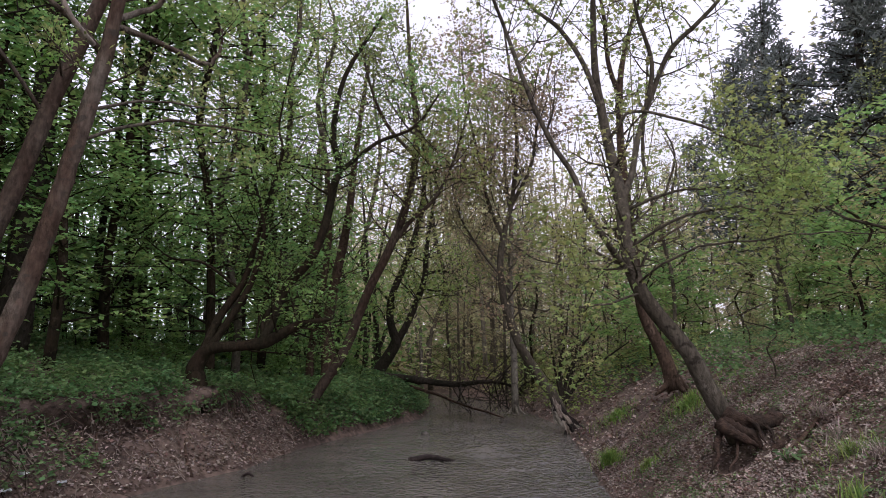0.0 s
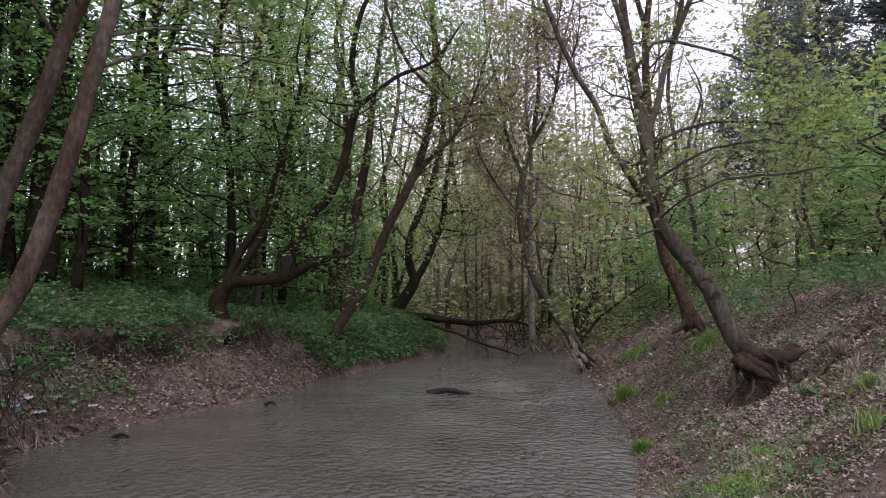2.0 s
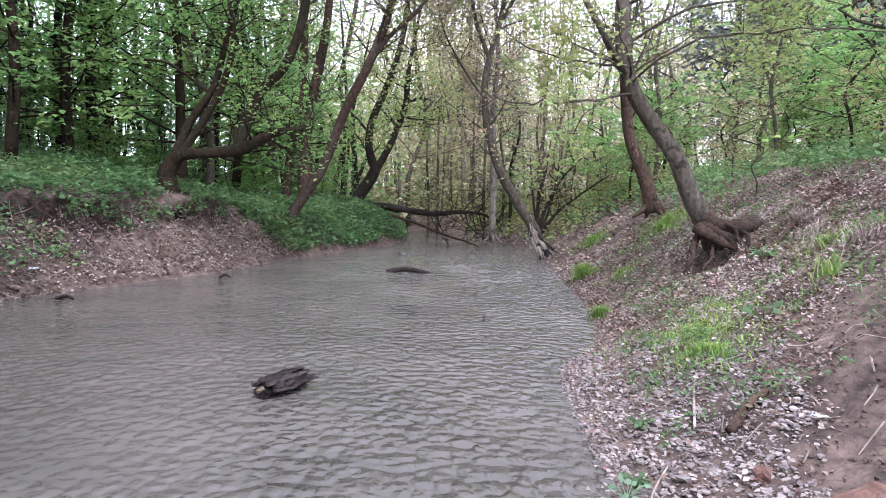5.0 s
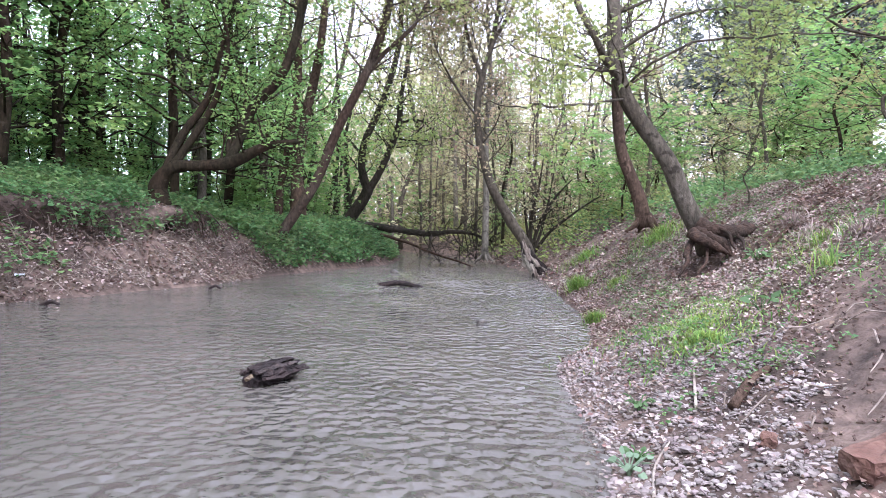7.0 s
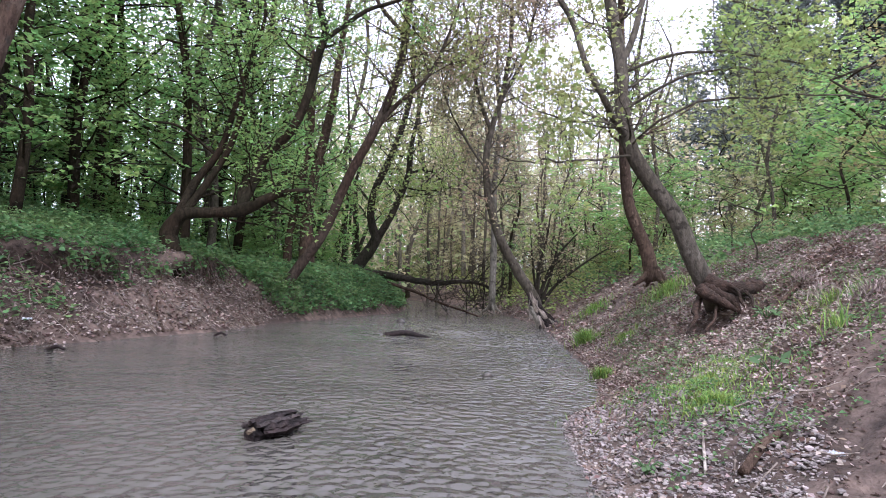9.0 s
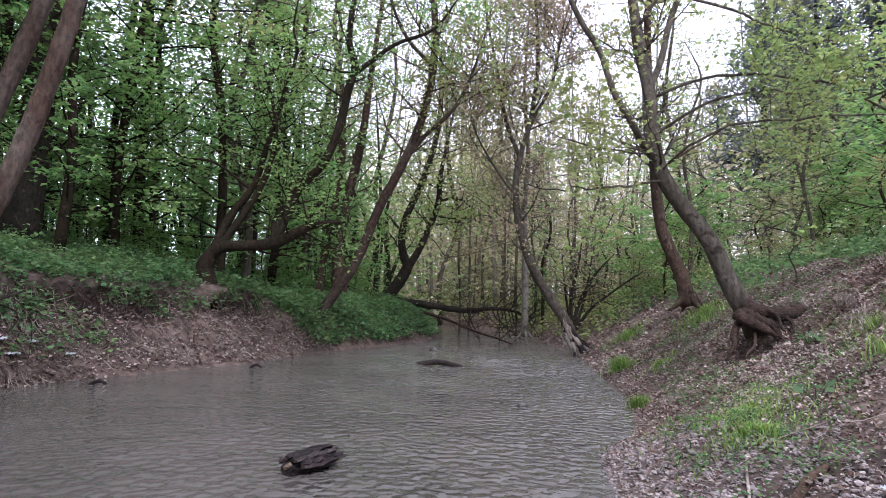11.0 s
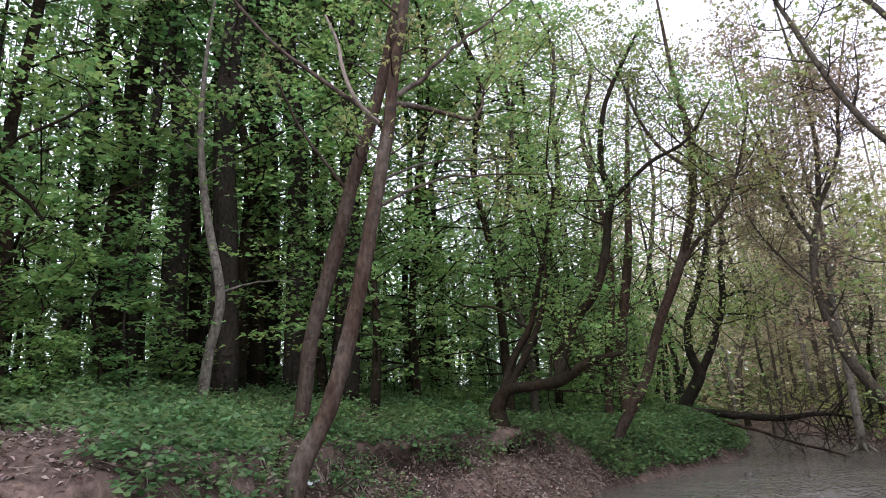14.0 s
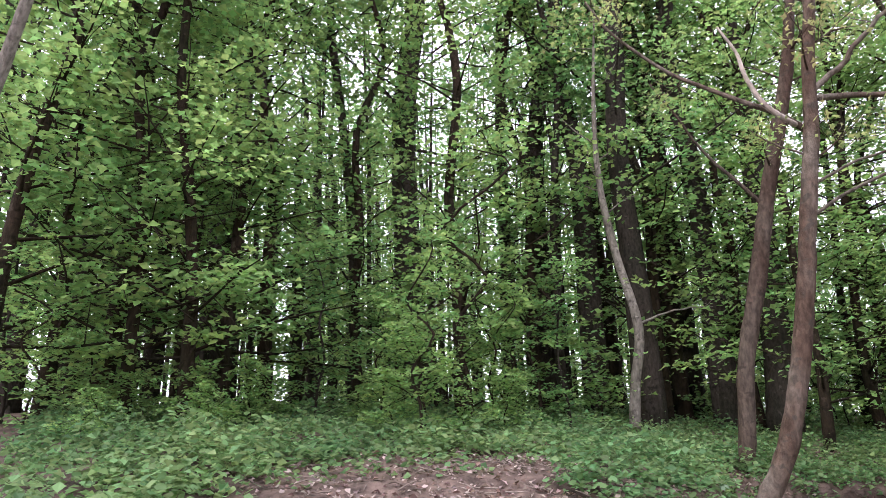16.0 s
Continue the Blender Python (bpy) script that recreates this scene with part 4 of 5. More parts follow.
def far_woods():
    """The distant wood that closes the view: thin poles and loose leaf masses."""
    g = G(55)
    for leaf, label, az0, az1, far0, far1, n_pole, n_leaf, low, tall0 in (
            ("leaf_far_hazed", "distant wood of pale thin trunks with spring leaves in a hazed tone", -42, 14, 36, 72, 170, 44000, 0.0, 11),
            ("leaf_far_hazed", "distant green thicket in a haze-paled tone beyond the stream's bend", -34, 16, 27, 46, 80, 22000, 0.0, 4.5),
            ("leaf_deep", "distant green wood beyond the near trees", 38, 108, 25, 44, 150, 42000, 0.08, 13),
            ("leaf_far_hazed", "spring thicket in a haze-paled tone straight beyond the bend", -6, 12.5, 33, 47, 40, 18000, 0.0, 7),
            ("leaf_deep", "low green wood glimpsed between the stream-side trees", 13, 40, 22, 39, 70, 22000, 0.0, 5),
            ("leaf_forest", "green thicket deep inside the wood", 8, 74, 18, 30, 80, 26000, 0.0, 4),
            ("leaf_forest", "slim dark poles standing close in the wood", 40, 122, 13, 25, 130, 7000, 0.3, 7)):
        poles, mass = Soup(), Soup()
        az, far = g.uniform(az0, az1, n_pole), g.uniform(far0, far1, n_pole)
        x, y = -np.sin(np.radians(az)) * far, np.cos(np.radians(az)) * far
        z = land(x, y)
        tall = g.uniform(tall0, tall0 * 1.9, n_pole)
        for k in range(n_pole):
            tube(poles, np.array([(x[k], y[k], z[k] - 0.2), (x[k] + g.normal(0, 0.3), y[k], z[k] + tall[k] * 0.5), (x[k] + g.normal(0, 0.6), y[k], z[k] + tall[k])]), ((g.uniform(0.05, 0.12), 0.06, 0.02) if far1 > 26 else (g.uniform(0.04, 0.09), 0.045, 0.015)), 4, 0, g, caps=False)
        pick = g.integers(0, n_pole, n_leaf)
        up = (low + (1 - low) * g.beta(1.15, 1.4, n_leaf)) * tall[pick]
        at = np.stack([x[pick] + g.normal(0, 1.5, n_leaf), y[pick] + g.normal(0, 1.2, n_leaf), z[pick] + up + 0.1], 1)
        leaves(mass, at, 0.27 if far1 > 40 else 0.17, g, 0.5, 0.2, 0.4)
        t = tagged(thing("far_woods", label, "woods"), kind="stuff")
        tagged(part("pole", poles, M["bark_pale" if az0 < 0 else "bark_dark"], t), kind="stuff")
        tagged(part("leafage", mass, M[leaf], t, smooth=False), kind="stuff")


far_woods()


# ---- pines ----
def pine(g, tall):
    t = thing("pine_tree", "dark blue-green pine rising behind the bank, needles paled with haze", "tree", "pines")
    s, br, nd = Soup(), Soup(), Soup()
    path = curve([(0, 0, -0.3), (0.1, 0, tall * 0.35), (0, 0.1, tall * 0.7), (0.05, 0, tall)])
    tube(s, path, (0.26, 0.2, 0.12, 0.03), 8, 0.05, g)
    part("trunk", s, M["bark_dark"], t)
    for z in np.arange(tall * 0.3, tall * 0.98, 0.5):
        reach = 3.6 * (1 - (z / tall) ** 1.6) + 0.35
        for a in g.uniform(0, 6.28, 6):
            d = np.array([np.cos(a), np.sin(a), 0.12])
            ln = reach * g.uniform(0.6, 1.1)
            p = np.array([[0, 0, z], d * ln * 0.5 + [0, 0, z - 0.05], d * ln + [0, 0, z + 0.22]])
            tube(br, curve(p, 2), (0.035, 0.01), 4, 0, g, caps=False)
            n = int(11 * ln) + 6
            at = spots(curve(p, 3), n, g, 0.2, 0.25)
            k = 3
            axis = unit(np.repeat(np.tile(d, (n, 1)), k, 0) + g.normal(0, 0.75, (n * k, 3)) + [0, 0, 0.25])
            leaves(nd, np.repeat(at, k, 0), 0.25, g, 1.2, wide=0.14, axis=axis)
    tagged(part("branchwork", br, M["bark_dark"], t), kind="stuff")
    tagged(part("needles", nd, M["needle_hazed"], t, smooth=False), kind="stuff")
    return t


pines = [pine(G(51), 13.0), pine(G(52), 15.0)]
for k, (x, y, size) in enumerate(((11.6, 33, 0.8), (13.1, 31, 0.92), (14.5, 29, 1.2), (16.2, 26, 1.1), (18.0, 28, 1.4), (18.2, 23, 1.15), (19.5, 25, 1.5), (17.4, 37, 1.3), (21.5, 20, 1.4))):
    m = Matrix.Translation(on_land(x, y)) @ pose(0, 0, 0, 0, 0, 47 * k) @ Matrix.Scale(size * 1.08, 4)
    if k < 2:
        pines[k].matrix_basis = m
    else:
        copy_thing(pines[k % 2], m)


# ---- undergrowth ----
UNDER = "undergrowth shrubs"
shrubs = [
    forest_tree("shrub", "tall leafy green sapling of the undergrowth", G(61), 4.2, 0.03, M["bark_moss"], M["leaf_forest"], 30, 1.15, 42, 0.115, 0.06, 0.35, UNDER, "shrub", 0.2),
    forest_tree("shrub", "low broad-leaved green shrub", G(62), 1.4, 0.015, M["bark_moss"], M["leaf_forest"], 20, 0.75, 36, 0.1, 0.05, 0.3, UNDER, "shrub", 0.16),
    forest_tree("shrub", "yellow-green sapling bush with spring leaves", G(63), 3.0, 0.022, M["bark_grey"], M["leaf_young"], 28, 0.95, 42, 0.09, 0.06, 0.4, UNDER, "shrub", 0.18),
    forest_tree("shrub", "deep green sapling bush", G(64), 5.0, 0.035, M["bark_dark"], M["leaf_deep"], 30, 1.25, 42, 0.125, 0.06, 0.4, UNDER, "shrub", 0.22),
]
shrub_first = [True] * len(shrubs)


def bush(kind, x, y, size, turn):
    m = Matrix.Translation(on_land(x, y, -0.02)) @ pose(0, 0, 0, 0, 0, turn) @ Matrix.Scale(size, 4)
    if shrub_first[kind]:
        shrub_first[kind] = False
        shrubs[kind].matrix_basis = m
    else:
        copy_thing(shrubs[kind], m)


g = G(71)
for k in range(42):
    az, far = g.uniform(20, 102), g.uniform(8.6, 17)
    x, y = ring(az, far)
    if left_shore(y) - x < 2.6 or 42.5 < az < 48.5 and far < 11.5:
        continue
    bush(int(g.choice([0, 0, 1, 3, 3])), x, y, g.uniform(0.6, 1.15), g.uniform(0, 360))
for k in range(36):
    y = g.uniform(11.6, 21)
    x = float(left_shore(y)) - g.uniform(1.3, 6.5)
    if (x + 4.5) ** 2 + (y - 10.6) ** 2 < 2.2 or y < 13.5 and x > -4.6:
        continue
    bush(int(g.choice([0, 1, 1, 3])), x, y, g.uniform(0.4, 0.8), g.uniform(0, 360))
for k in range(30):
    az, far = g.uniform(36, 98), g.uniform(6.6, 9.6)
    x, y = ring(az, far)
    if left_shore(y) - x < 3.2 or 42.5 < az < 48.5:
        continue
    bush(1 if g.uniform() < 0.8 else 0, x, y, g.uniform(0.35, 0.65), g.uniform(0, 360))
for k in range(58):
    x, y = g.uniform(3.6, 11.5), g.uniform(5.5, 26)
    if x - right_shore(y) < (2.6 if y < 10 else 1.8):
        continue
    bush(2 if g.uniform() < 0.5 else 0, x, y, g.uniform(0.45, 1.0), g.uniform(0, 360))
for k in range(40):
    x, y = g.uniform(-7, 9), g.uniform(20.5, 40)
    if left_shore(y) - 0.5 < x < right_shore(y) + 0.5 or (x < -1 and y < 23):
        continue
    bush(int(g.choice([2, 2, 2, 0, 1])), x, y, g.uniform(0.5, 1.1), g.uniform(0, 360))
tree("shrub", "dark many-stemmed bare bush by the water", [
    ([(2.3 + 0.95 * (x - 2.35), y + 1.6, 0.4 + 0.95 * (z - 0.3)) for x, y, z in ((2.35, 15.3, 0.3), (2.5, 15.3, 1.0), (2.9, 15.3, 1.8), (3.4, 15.2, 2.4))], (0.07, 0.05, 0.015)),
    ([(2.3 + 0.95 * (x - 2.35), y + 1.6, 0.4 + 0.95 * (z - 0.3)) for x, y, z in ((2.35, 15.3, 0.3), (2.3, 15.3, 1.2), (2.5, 15.4, 2.1), (2.6, 15.4, 3.0))], (0.06, 0.045, 0.015)),
    ([(2.3 + 0.95 * (x - 2.35), y + 1.6, 0.4 + 0.95 * (z - 0.3)) for x, y, z in ((2.4, 15.3, 0.3), (2.8, 15.2, 0.9), (3.5, 15.1, 1.5), (4.2, 15.0, 2.0))], (0.06, 0.04, 0.012)),
    ([(2.3 + 0.95 * (x - 2.35), y + 1.6, 0.4 + 0.95 * (z - 0.3)) for x, y, z in ((2.35, 15.3, 0.3), (2.15, 15.3, 1.3), (2.05, 15.4, 2.4))], (0.05, 0.035, 0.012)),
    ([(2.3 + 0.95 * (x - 2.35), y + 1.6, 0.4 + 0.95 * (z - 0.3)) for x, y, z in ((2.4, 15.3, 0.3), (2.7, 15.4, 1.3), (2.9, 15.4, 2.6))], (0.05, 0.035, 0.012)),
], M["bark_dark"], M["leaf_bud"], G(72), boughs=10, bough=1.0, twigs=6, twig=0.5, per_twig=2, leaf_size=0.07, start=0.25, category="shrub")


# ---- low plants, litter, gravel ----
def stuff(name, soup, mat, label, category, smooth=False):
    return tagged(part(name, soup, mat, smooth=smooth), label, category, kind="stuff")


def scatter(n, x0, x1, y0, y1, keep, g):
    x, y = g.uniform(x0, x1, n), g.uniform(y0, y1, n)
    ok = keep(x, y)
    return x[ok], y[ok]


g = G(81)


def herb_zone(x, y):
    s = left_shore(y) - x
    edge = np.interp(y, [-0.3, 0.2, 0.8, 1.7, 3.2, 3.8, 4.0, 5.0, 5.5, 6.9, 8, 8.9, 9.3, 9.8, 10.3, 11.2, 11.7, 12.0, 12.3, 12.6], [0.6, 1.5, 2.0, 2.35, 2.3, 1.5, 0.2, 0.25, 0.52, 0.6, 0.8, 0.85, 0.72, 0.78, 0.93, 0.9, 0.82, 0.65, 0.35, 0.15]) + 0.1 * hum(x, y, 33, 0.8)
    bare = (hum(x, y, 37, 1.7) > 0.62) & (s < 3.5)
    thin = np.sin(x * 913.7 + y * 517.3) > np.where((y > 5) & (y < 8), -0.1, 0.8)
    foot = (x + 4.42) ** 2 + (y - 10.2) ** 2 < 0.1
    edge = np.where((y > 2.8 + 0.2 * hum(x, y, 35, 0.9)) & (y < 4.2) & (s < 1.3), 0.25, edge)
    return (s > 0.25) & ~foot & ((s > edge) & ~bare | thin & (s > edge - np.where(y < 4, 0.7, np.where(y < 8, 0.5, 0.05))))


cover = Soup()
for n, box, size in ((22000, (-10, -3, -1, 12.5), 0.068), (9000, (-6.5, -3, -0.4, 11.5), 0.068), (6000, (-18, -9, -1, 20), 0.1), (9000, (-7, -1, 11, 21), 0.09), (2500, (-9, 3, 20, 36), 0.13)):
    x, y = scatter(n, *box, herb_zone, g)
    tall = (0.05 + 0.36 * g.uniform(0.2, 1, len(x)) * np.clip(0.35 + 0.55 * hum(x, y, 39, 0.55) + 0.4 * hum(x, y, 40, 1.7), 0.0, 1.4)) * np.where(y > 11, 0.75, 1.0)
    base = np.stack([x + undercut(x, y), y, land(x, y)], 1)
    for k in range(3):
        at = base + np.c_[g.normal(0, 0.06, (len(x), 2)), tall * (0.45 + 0.27 * k)]
        leaves(cover, at, size, g, 0.42, 0.2, 0.42, full=n == 9000)
n = 6500
y = g.uniform(12.1, 20, n)
x = left_shore(y) - 0.07 - np.abs(g.uniform(0.0, 1.5, n) + 0.1 * hum(y * 0.7, y, 57, 1.0))
base = np.stack([x, y, land(x, y)], 1)
for k in range(3):
    leaves(cover, base + np.c_[g.normal(0, 0.06, (n, 2)), g.uniform(0.02, 0.2, n)], 0.09, g, 0.5, 0.3, 0.42)
y = g.uniform(6.6, 11.8, 2600)
x = left_shore(y) - np.interp(y, [6.6, 8, 8.9, 9.3, 9.8, 10.3, 11.2, 11.8], [0.58, 0.82, 0.87, 0.74, 0.8, 0.95, 0.92, 0.82])
keep = hum(y, y * 0.2, 77, 0.7) + g.uniform(-0.6, 0.6, len(y)) > 0.0
x, y = x[keep], y[keep]
fall = g.uniform(0, 1, len(x))
leaves(cover, np.stack([x + undercut(x - 0.05, y) + 0.04 + 0.05 * fall, y, land(x - 0.05, y) + 0.08 - 0.26 * fall], 1), 0.065, g, 0.5, 0.5, 0.42)
stuff("ground_cover", cover, M["leaf_herb"], "dense low green herbs covering the wooded bank", "plants")
slope = Soup()


def slope_zone(x, y):
    r = x - right_shore(y)
    return (r > np.where(y > 15, 0.35, np.where(y < 9.5, 2.9, 1.9)) + 0.5 * hum(x, y, 43, 1.6)) & ((hum(x, y, 45, 1.2) > -0.1) | (r > 4) | (y > 15))


glade = Soup()
for n, box, size, soup in ((7500, (2, 9, 4, 14), 0.064, slope), (5500, (3, 13, 8, 28), 0.095, slope), (5500, (-8, 13, 18.5, 44), 0.15, glade), (3000, (0, 5, 13, 24), 0.085, glade)):
    x, y = scatter(n, *box, slope_zone, g)
    base = np.stack([x, y, land(x, y)], 1)
    tall = g.uniform(0.08, 0.4, len(x))
    for k in range(3):
        leaves(soup, base + np.c_[g.normal(0, 0.06, (len(x), 2)), tall * (0.4 + 0.3 * k)], size, g, 0.5, 0.2, 0.4)
stuff("ground_cover", glade, M["leaf_young"], "pale yellow-green herbs round the stream's bend", "plants")
stuff("ground_cover", slope, M["leaf_herb"], "loose green herbs on the upper slope", "plants")

litter = Soup()


def gravel_zone(x, y):
    r = x - right_shore(y)
    return (r > -0.04) & (r < 1.75 - 0.2 * y + 0.4 * hum(x, y, 51, 0.8)) & (x < 0.55 * y + 0.12 + 0.12 * hum(x, y, 52, 0.5))


def litter_zone(x, y):
    s, r = left_shore(y) - x, x - right_shore(y)
    left = (s > 0.03) & (s < 1.3) & (y > 5)
    right = (r > 0.0) & (g.uniform(0, 1, len(x)) < np.clip(0.3 + 0.5 * (y - 2.5) / 3, 0.12, 1) + 0.25 * hum(x, y, 47, 0.9) - 0.9 * np.exp(-((x - 0.55 * y - 0.45) / 0.28) ** 2) * (y < 3.8) * (x > 1.25))
    right = right & (~gravel_zone(x, y) | (g.uniform(0, 1, len(x)) < 0.3))
    return left | right | ((s > 0.05) & (s < 6) & (g.uniform(0, 1, len(x)) < np.where(y < 5, 0.3, 0.35)))


brown = Soup()
for n, box, size in ((62000, (0, 3.2, 1.2, 6.2), 0.027), (62000, (1.2, 5.5, 5.5, 11), 0.036), (36000, (-6.2, -2.8, 0.5, 13), 0.05), (8000, (1, 6, 10, 20), 0.07), (5000, (-4, -1, 12, 19), 0.06)):
    x, y = scatter(n, *box, litter_zone, g)
    at = np.stack([x, y, land(x, y) + g.uniform(0.004, 0.035, len(x))], 1)
    pale = g.uniform(0, 1, len(x)) < np.where(x < 0, 0.66, np.where(y < 5.5, 0.7, 0.66)) + 0.3 * hum(x, y, 67, 0.9)
    leaves(litter, at[pale], size, g, 0.5, 0.0, 0.36)
    leaves(brown, at[~pale], size * 1.15, g, 0.6, 0.0, 0.34)
stuff("leaf_litter", litter, M["litter"], "dry pale-brown fallen leaves strewn over the banks", "leaves")
stuff("leaf_litter", brown, M["litter_brown"], "dark brown fallen leaves strewn over the banks", "leaves")

sprinkle = Soup()
x, y = scatter(10000, 0.9, 4.5, 2.9, 10, lambda x, y: (x - right_shore(y) > 0.3) & (hum(x, y, 61, 0.8) + 0.5 * hum(x, y, 63, 0.3) > 0.05), g)
for k in range(3):
    leaves(sprinkle, np.stack([x, y, land(x, y)], 1) + np.c_[g.normal(0, 0.03, (len(x), 2)), g.uniform(0.01, 0.08, len(x))], 0.027, g, 0.6, -0.2, 0.3)
stuff("seedlings", sprinkle, M["leaf_herb"], "small green seedlings among the dry leaves", "plants")

twig_bits = Soup()
for n, box in ((1500, (-5.3, -2.9, 5.2, 12.3)), (260, (-5.4, -4.5, 5.6, 7.4)), (260, (-5.6, -3.4, 0.8, 5.2)), (420, (1.0, 4.4, 2.0, 11))):
    x, y = scatter(n, *box, lambda x, y: np.maximum(left_shore(y) - x, x - right_shore(y)) > 0.03, g)
    for px, py in zip(x, y):
        a, ln = g.uniform(0, 6.28), g.uniform(0.06, 0.3)
        q = np.array([(px + np.cos(a) * ln * f, py + np.sin(a) * ln * f, 0) for f in (-0.5, 0, 0.5)]) + g.normal(0, 0.012, (3, 3))
        q[:, 2] = land(q[:, 0], q[:, 1]) + g.uniform(0.005, 0.05)
        tube(twig_bits, q, (0.0045, 0.004, 0.002) if px > 0 else (0.006, 0.005, 0.003), 4, 0, g, caps=False)
stuff("twig_litter", twig_bits, M["dead_twig"], "broken twigs strewn over the banks", "twigs")

BALL = bmesh.new()
bmesh.ops.create_icosphere(BALL, subdivisions=1, radius=1.0)
BALL_V, BALL_F = np.array([v.co for v in BALL.verts]), np.array([[v.index for v in f.verts] for f in BALL.faces])
BALL.free()


def pebbles(soup, x, y, size, g, sink=0.2):
    for px, py, s in zip(x, y, size):
        shape = np.array([1, g.uniform(0.6, 0.95), g.uniform(0.35, 0.65)]) * s
        a = g.uniform(0, 6.28)
        v = BALL_V * shape * (1 + g.uniform(-0.18, 0.18, (len(BALL_V), 1)))
        v = v @ np.array([[np.cos(a), np.sin(a), 0], [-np.sin(a), np.cos(a), 0], [0, 0, 1]])
        soup.add(v + [px, py, float(land(px, py)) + shape[2] * (1 - 2 * sink)], BALL_F)


BOX_V = np.array([(a, b, c) for a in (-1, 1) for b in (-1, 1) for c in (-1, 1)], float)
BOX_F = np.array([[0, 1, 3, 2], [4, 6, 7, 5], [0, 4, 5, 1], [2, 3, 7, 6], [0, 2, 6, 4], [1, 5, 7, 3]])


def chips(soup, x, y, size, g, lift=0.35):
    """Angular broken stones or clods, each a crooked block of its own."""
    n = len(x)
    v = BOX_V[None] * np.stack([size, size * g.uniform(0.5, 0.9, n), size * g.uniform(0.22, 0.5, n)], 1)[:, None] * g.uniform(0.45, 1.15, (n, 8, 1))
    v[..., 2] += v[..., 0] * g.normal(0, 0.3, (n, 1)) + v[..., 1] * g.normal(0, 0.3, (n, 1))
    a = g.uniform(0, 6.28, (n, 1))
    v = np.stack([v[..., 0] * np.cos(a) - v[..., 1] * np.sin(a), v[..., 0] * np.sin(a) + v[..., 1] * np.cos(a), v[..., 2]], -1)
    soup.add(v + np.stack([x, y, land(x, y) + size * lift], 1)[:, None], quad=(np.arange(n)[:, None, None] * 8 + BOX_F).reshape(-1, 4))


def cobbles(soup, x, y, size, g):
    """Rounded pebbles half sunk in the ground, each an island of its own."""
    n = len(x)
    v = BALL_V[None] * np.stack([size, size * g.uniform(0.6, 0.95, n), size * g.uniform(0.3, 0.55, n)], 1)[:, None] * (1 + g.uniform(-0.16, 0.16, (n, len(BALL_V), 1)))
    v[..., 2] += v[..., 0] * g.normal(0, 0.2, (n, 1))
    a = g.uniform(0, 6.28, (n, 1))
    v = np.stack([v[..., 0] * np.cos(a) - v[..., 1] * np.sin(a), v[..., 0] * np.sin(a) + v[..., 1] * np.cos(a), v[..., 2]], -1)
    soup.add(v + np.stack([x, y, land(x, y) + size * 0.22], 1)[:, None], (np.arange(n)[:, None, None] * len(BALL_V) + BALL_F).reshape(-1, 3))


gravel, clods = Soup(), Soup()
x, y = scatter(18000, -0.3, 2.4, 0.8, 5.2, gravel_zone, g)
chips(gravel, x, y, 0.005 + 0.014 * g.beta(1, 2.8, len(x)), g)
x, y = scatter(15000, -0.3, 2.4, 0.8, 5.2, gravel_zone, g)
cobbles(gravel, x, y, 0.006 + 0.021 * g.beta(1, 2.6, len(x)), g)
x, y = scatter(6000, 0.6, 3.4, 0.6, 4.6, lambda x, y: (x - right_shore(y) > 0.5) & (x > 0.55 * y - 0.1), g)
chips(clods, x, y, 0.004 + 0.014 * g.beta(1, 4, len(x)), g)
x, y = scatter(3800, -5.4, -3.2, 5.2, 12.2, lambda x, y: (left_shore(y) - x > 0.02) & (left_shore(y) - x < 1.0), g)
chips(clods, x, y, 0.01 + 0.035 * g.beta(1, 4, len(x)), g)
stuff("soil_clods", clods, M["clod"], "crumbled brown soil lying on the bare banks", "soil")
x, y = scatter(700, -5.2, -2.8, 5.4, 11, lambda x, y: (left_shore(y) - x > -0.03) & (left_shore(y) - x < 0.8), g)
pebbles(gravel, x, y, g.uniform(0.012, 0.03, len(x)), g)
stuff("gravel", gravel, M["stone"], "pale grey and pinkish gravel of the stream's margin", "gravel")

for k in range(60):
    px, py = g.uniform(0.2, 2.0), g.uniform(1.2, 5.0)
    r = px - right_shore(py)
    if not 0.0 < r < 1.1 or px > 0.55 * py + 0.15:
        continue
    s = Soup()
    size = g.uniform(0.018, 0.042)
    shape = np.array([1, g.uniform(0.55, 0.9), g.uniform(0.28, 0.5)]) * size
    s.add(BALL_V * shape * (1 + g.uniform(-0.28, 0.28, (len(BALL_V), 1))), BALL_F)
    ob = part("stone", s, M["stone"], smooth=False)
    ob.matrix_basis = Matrix.Translation(on_land(px, py, shape[2] * 0.5)) @ pose(0, 0, 0, 0, 0, g.uniform(0, 360))
    tagged(ob, "pale grey rounded stone lying in the gravel", "stone", "stones on the gravel")


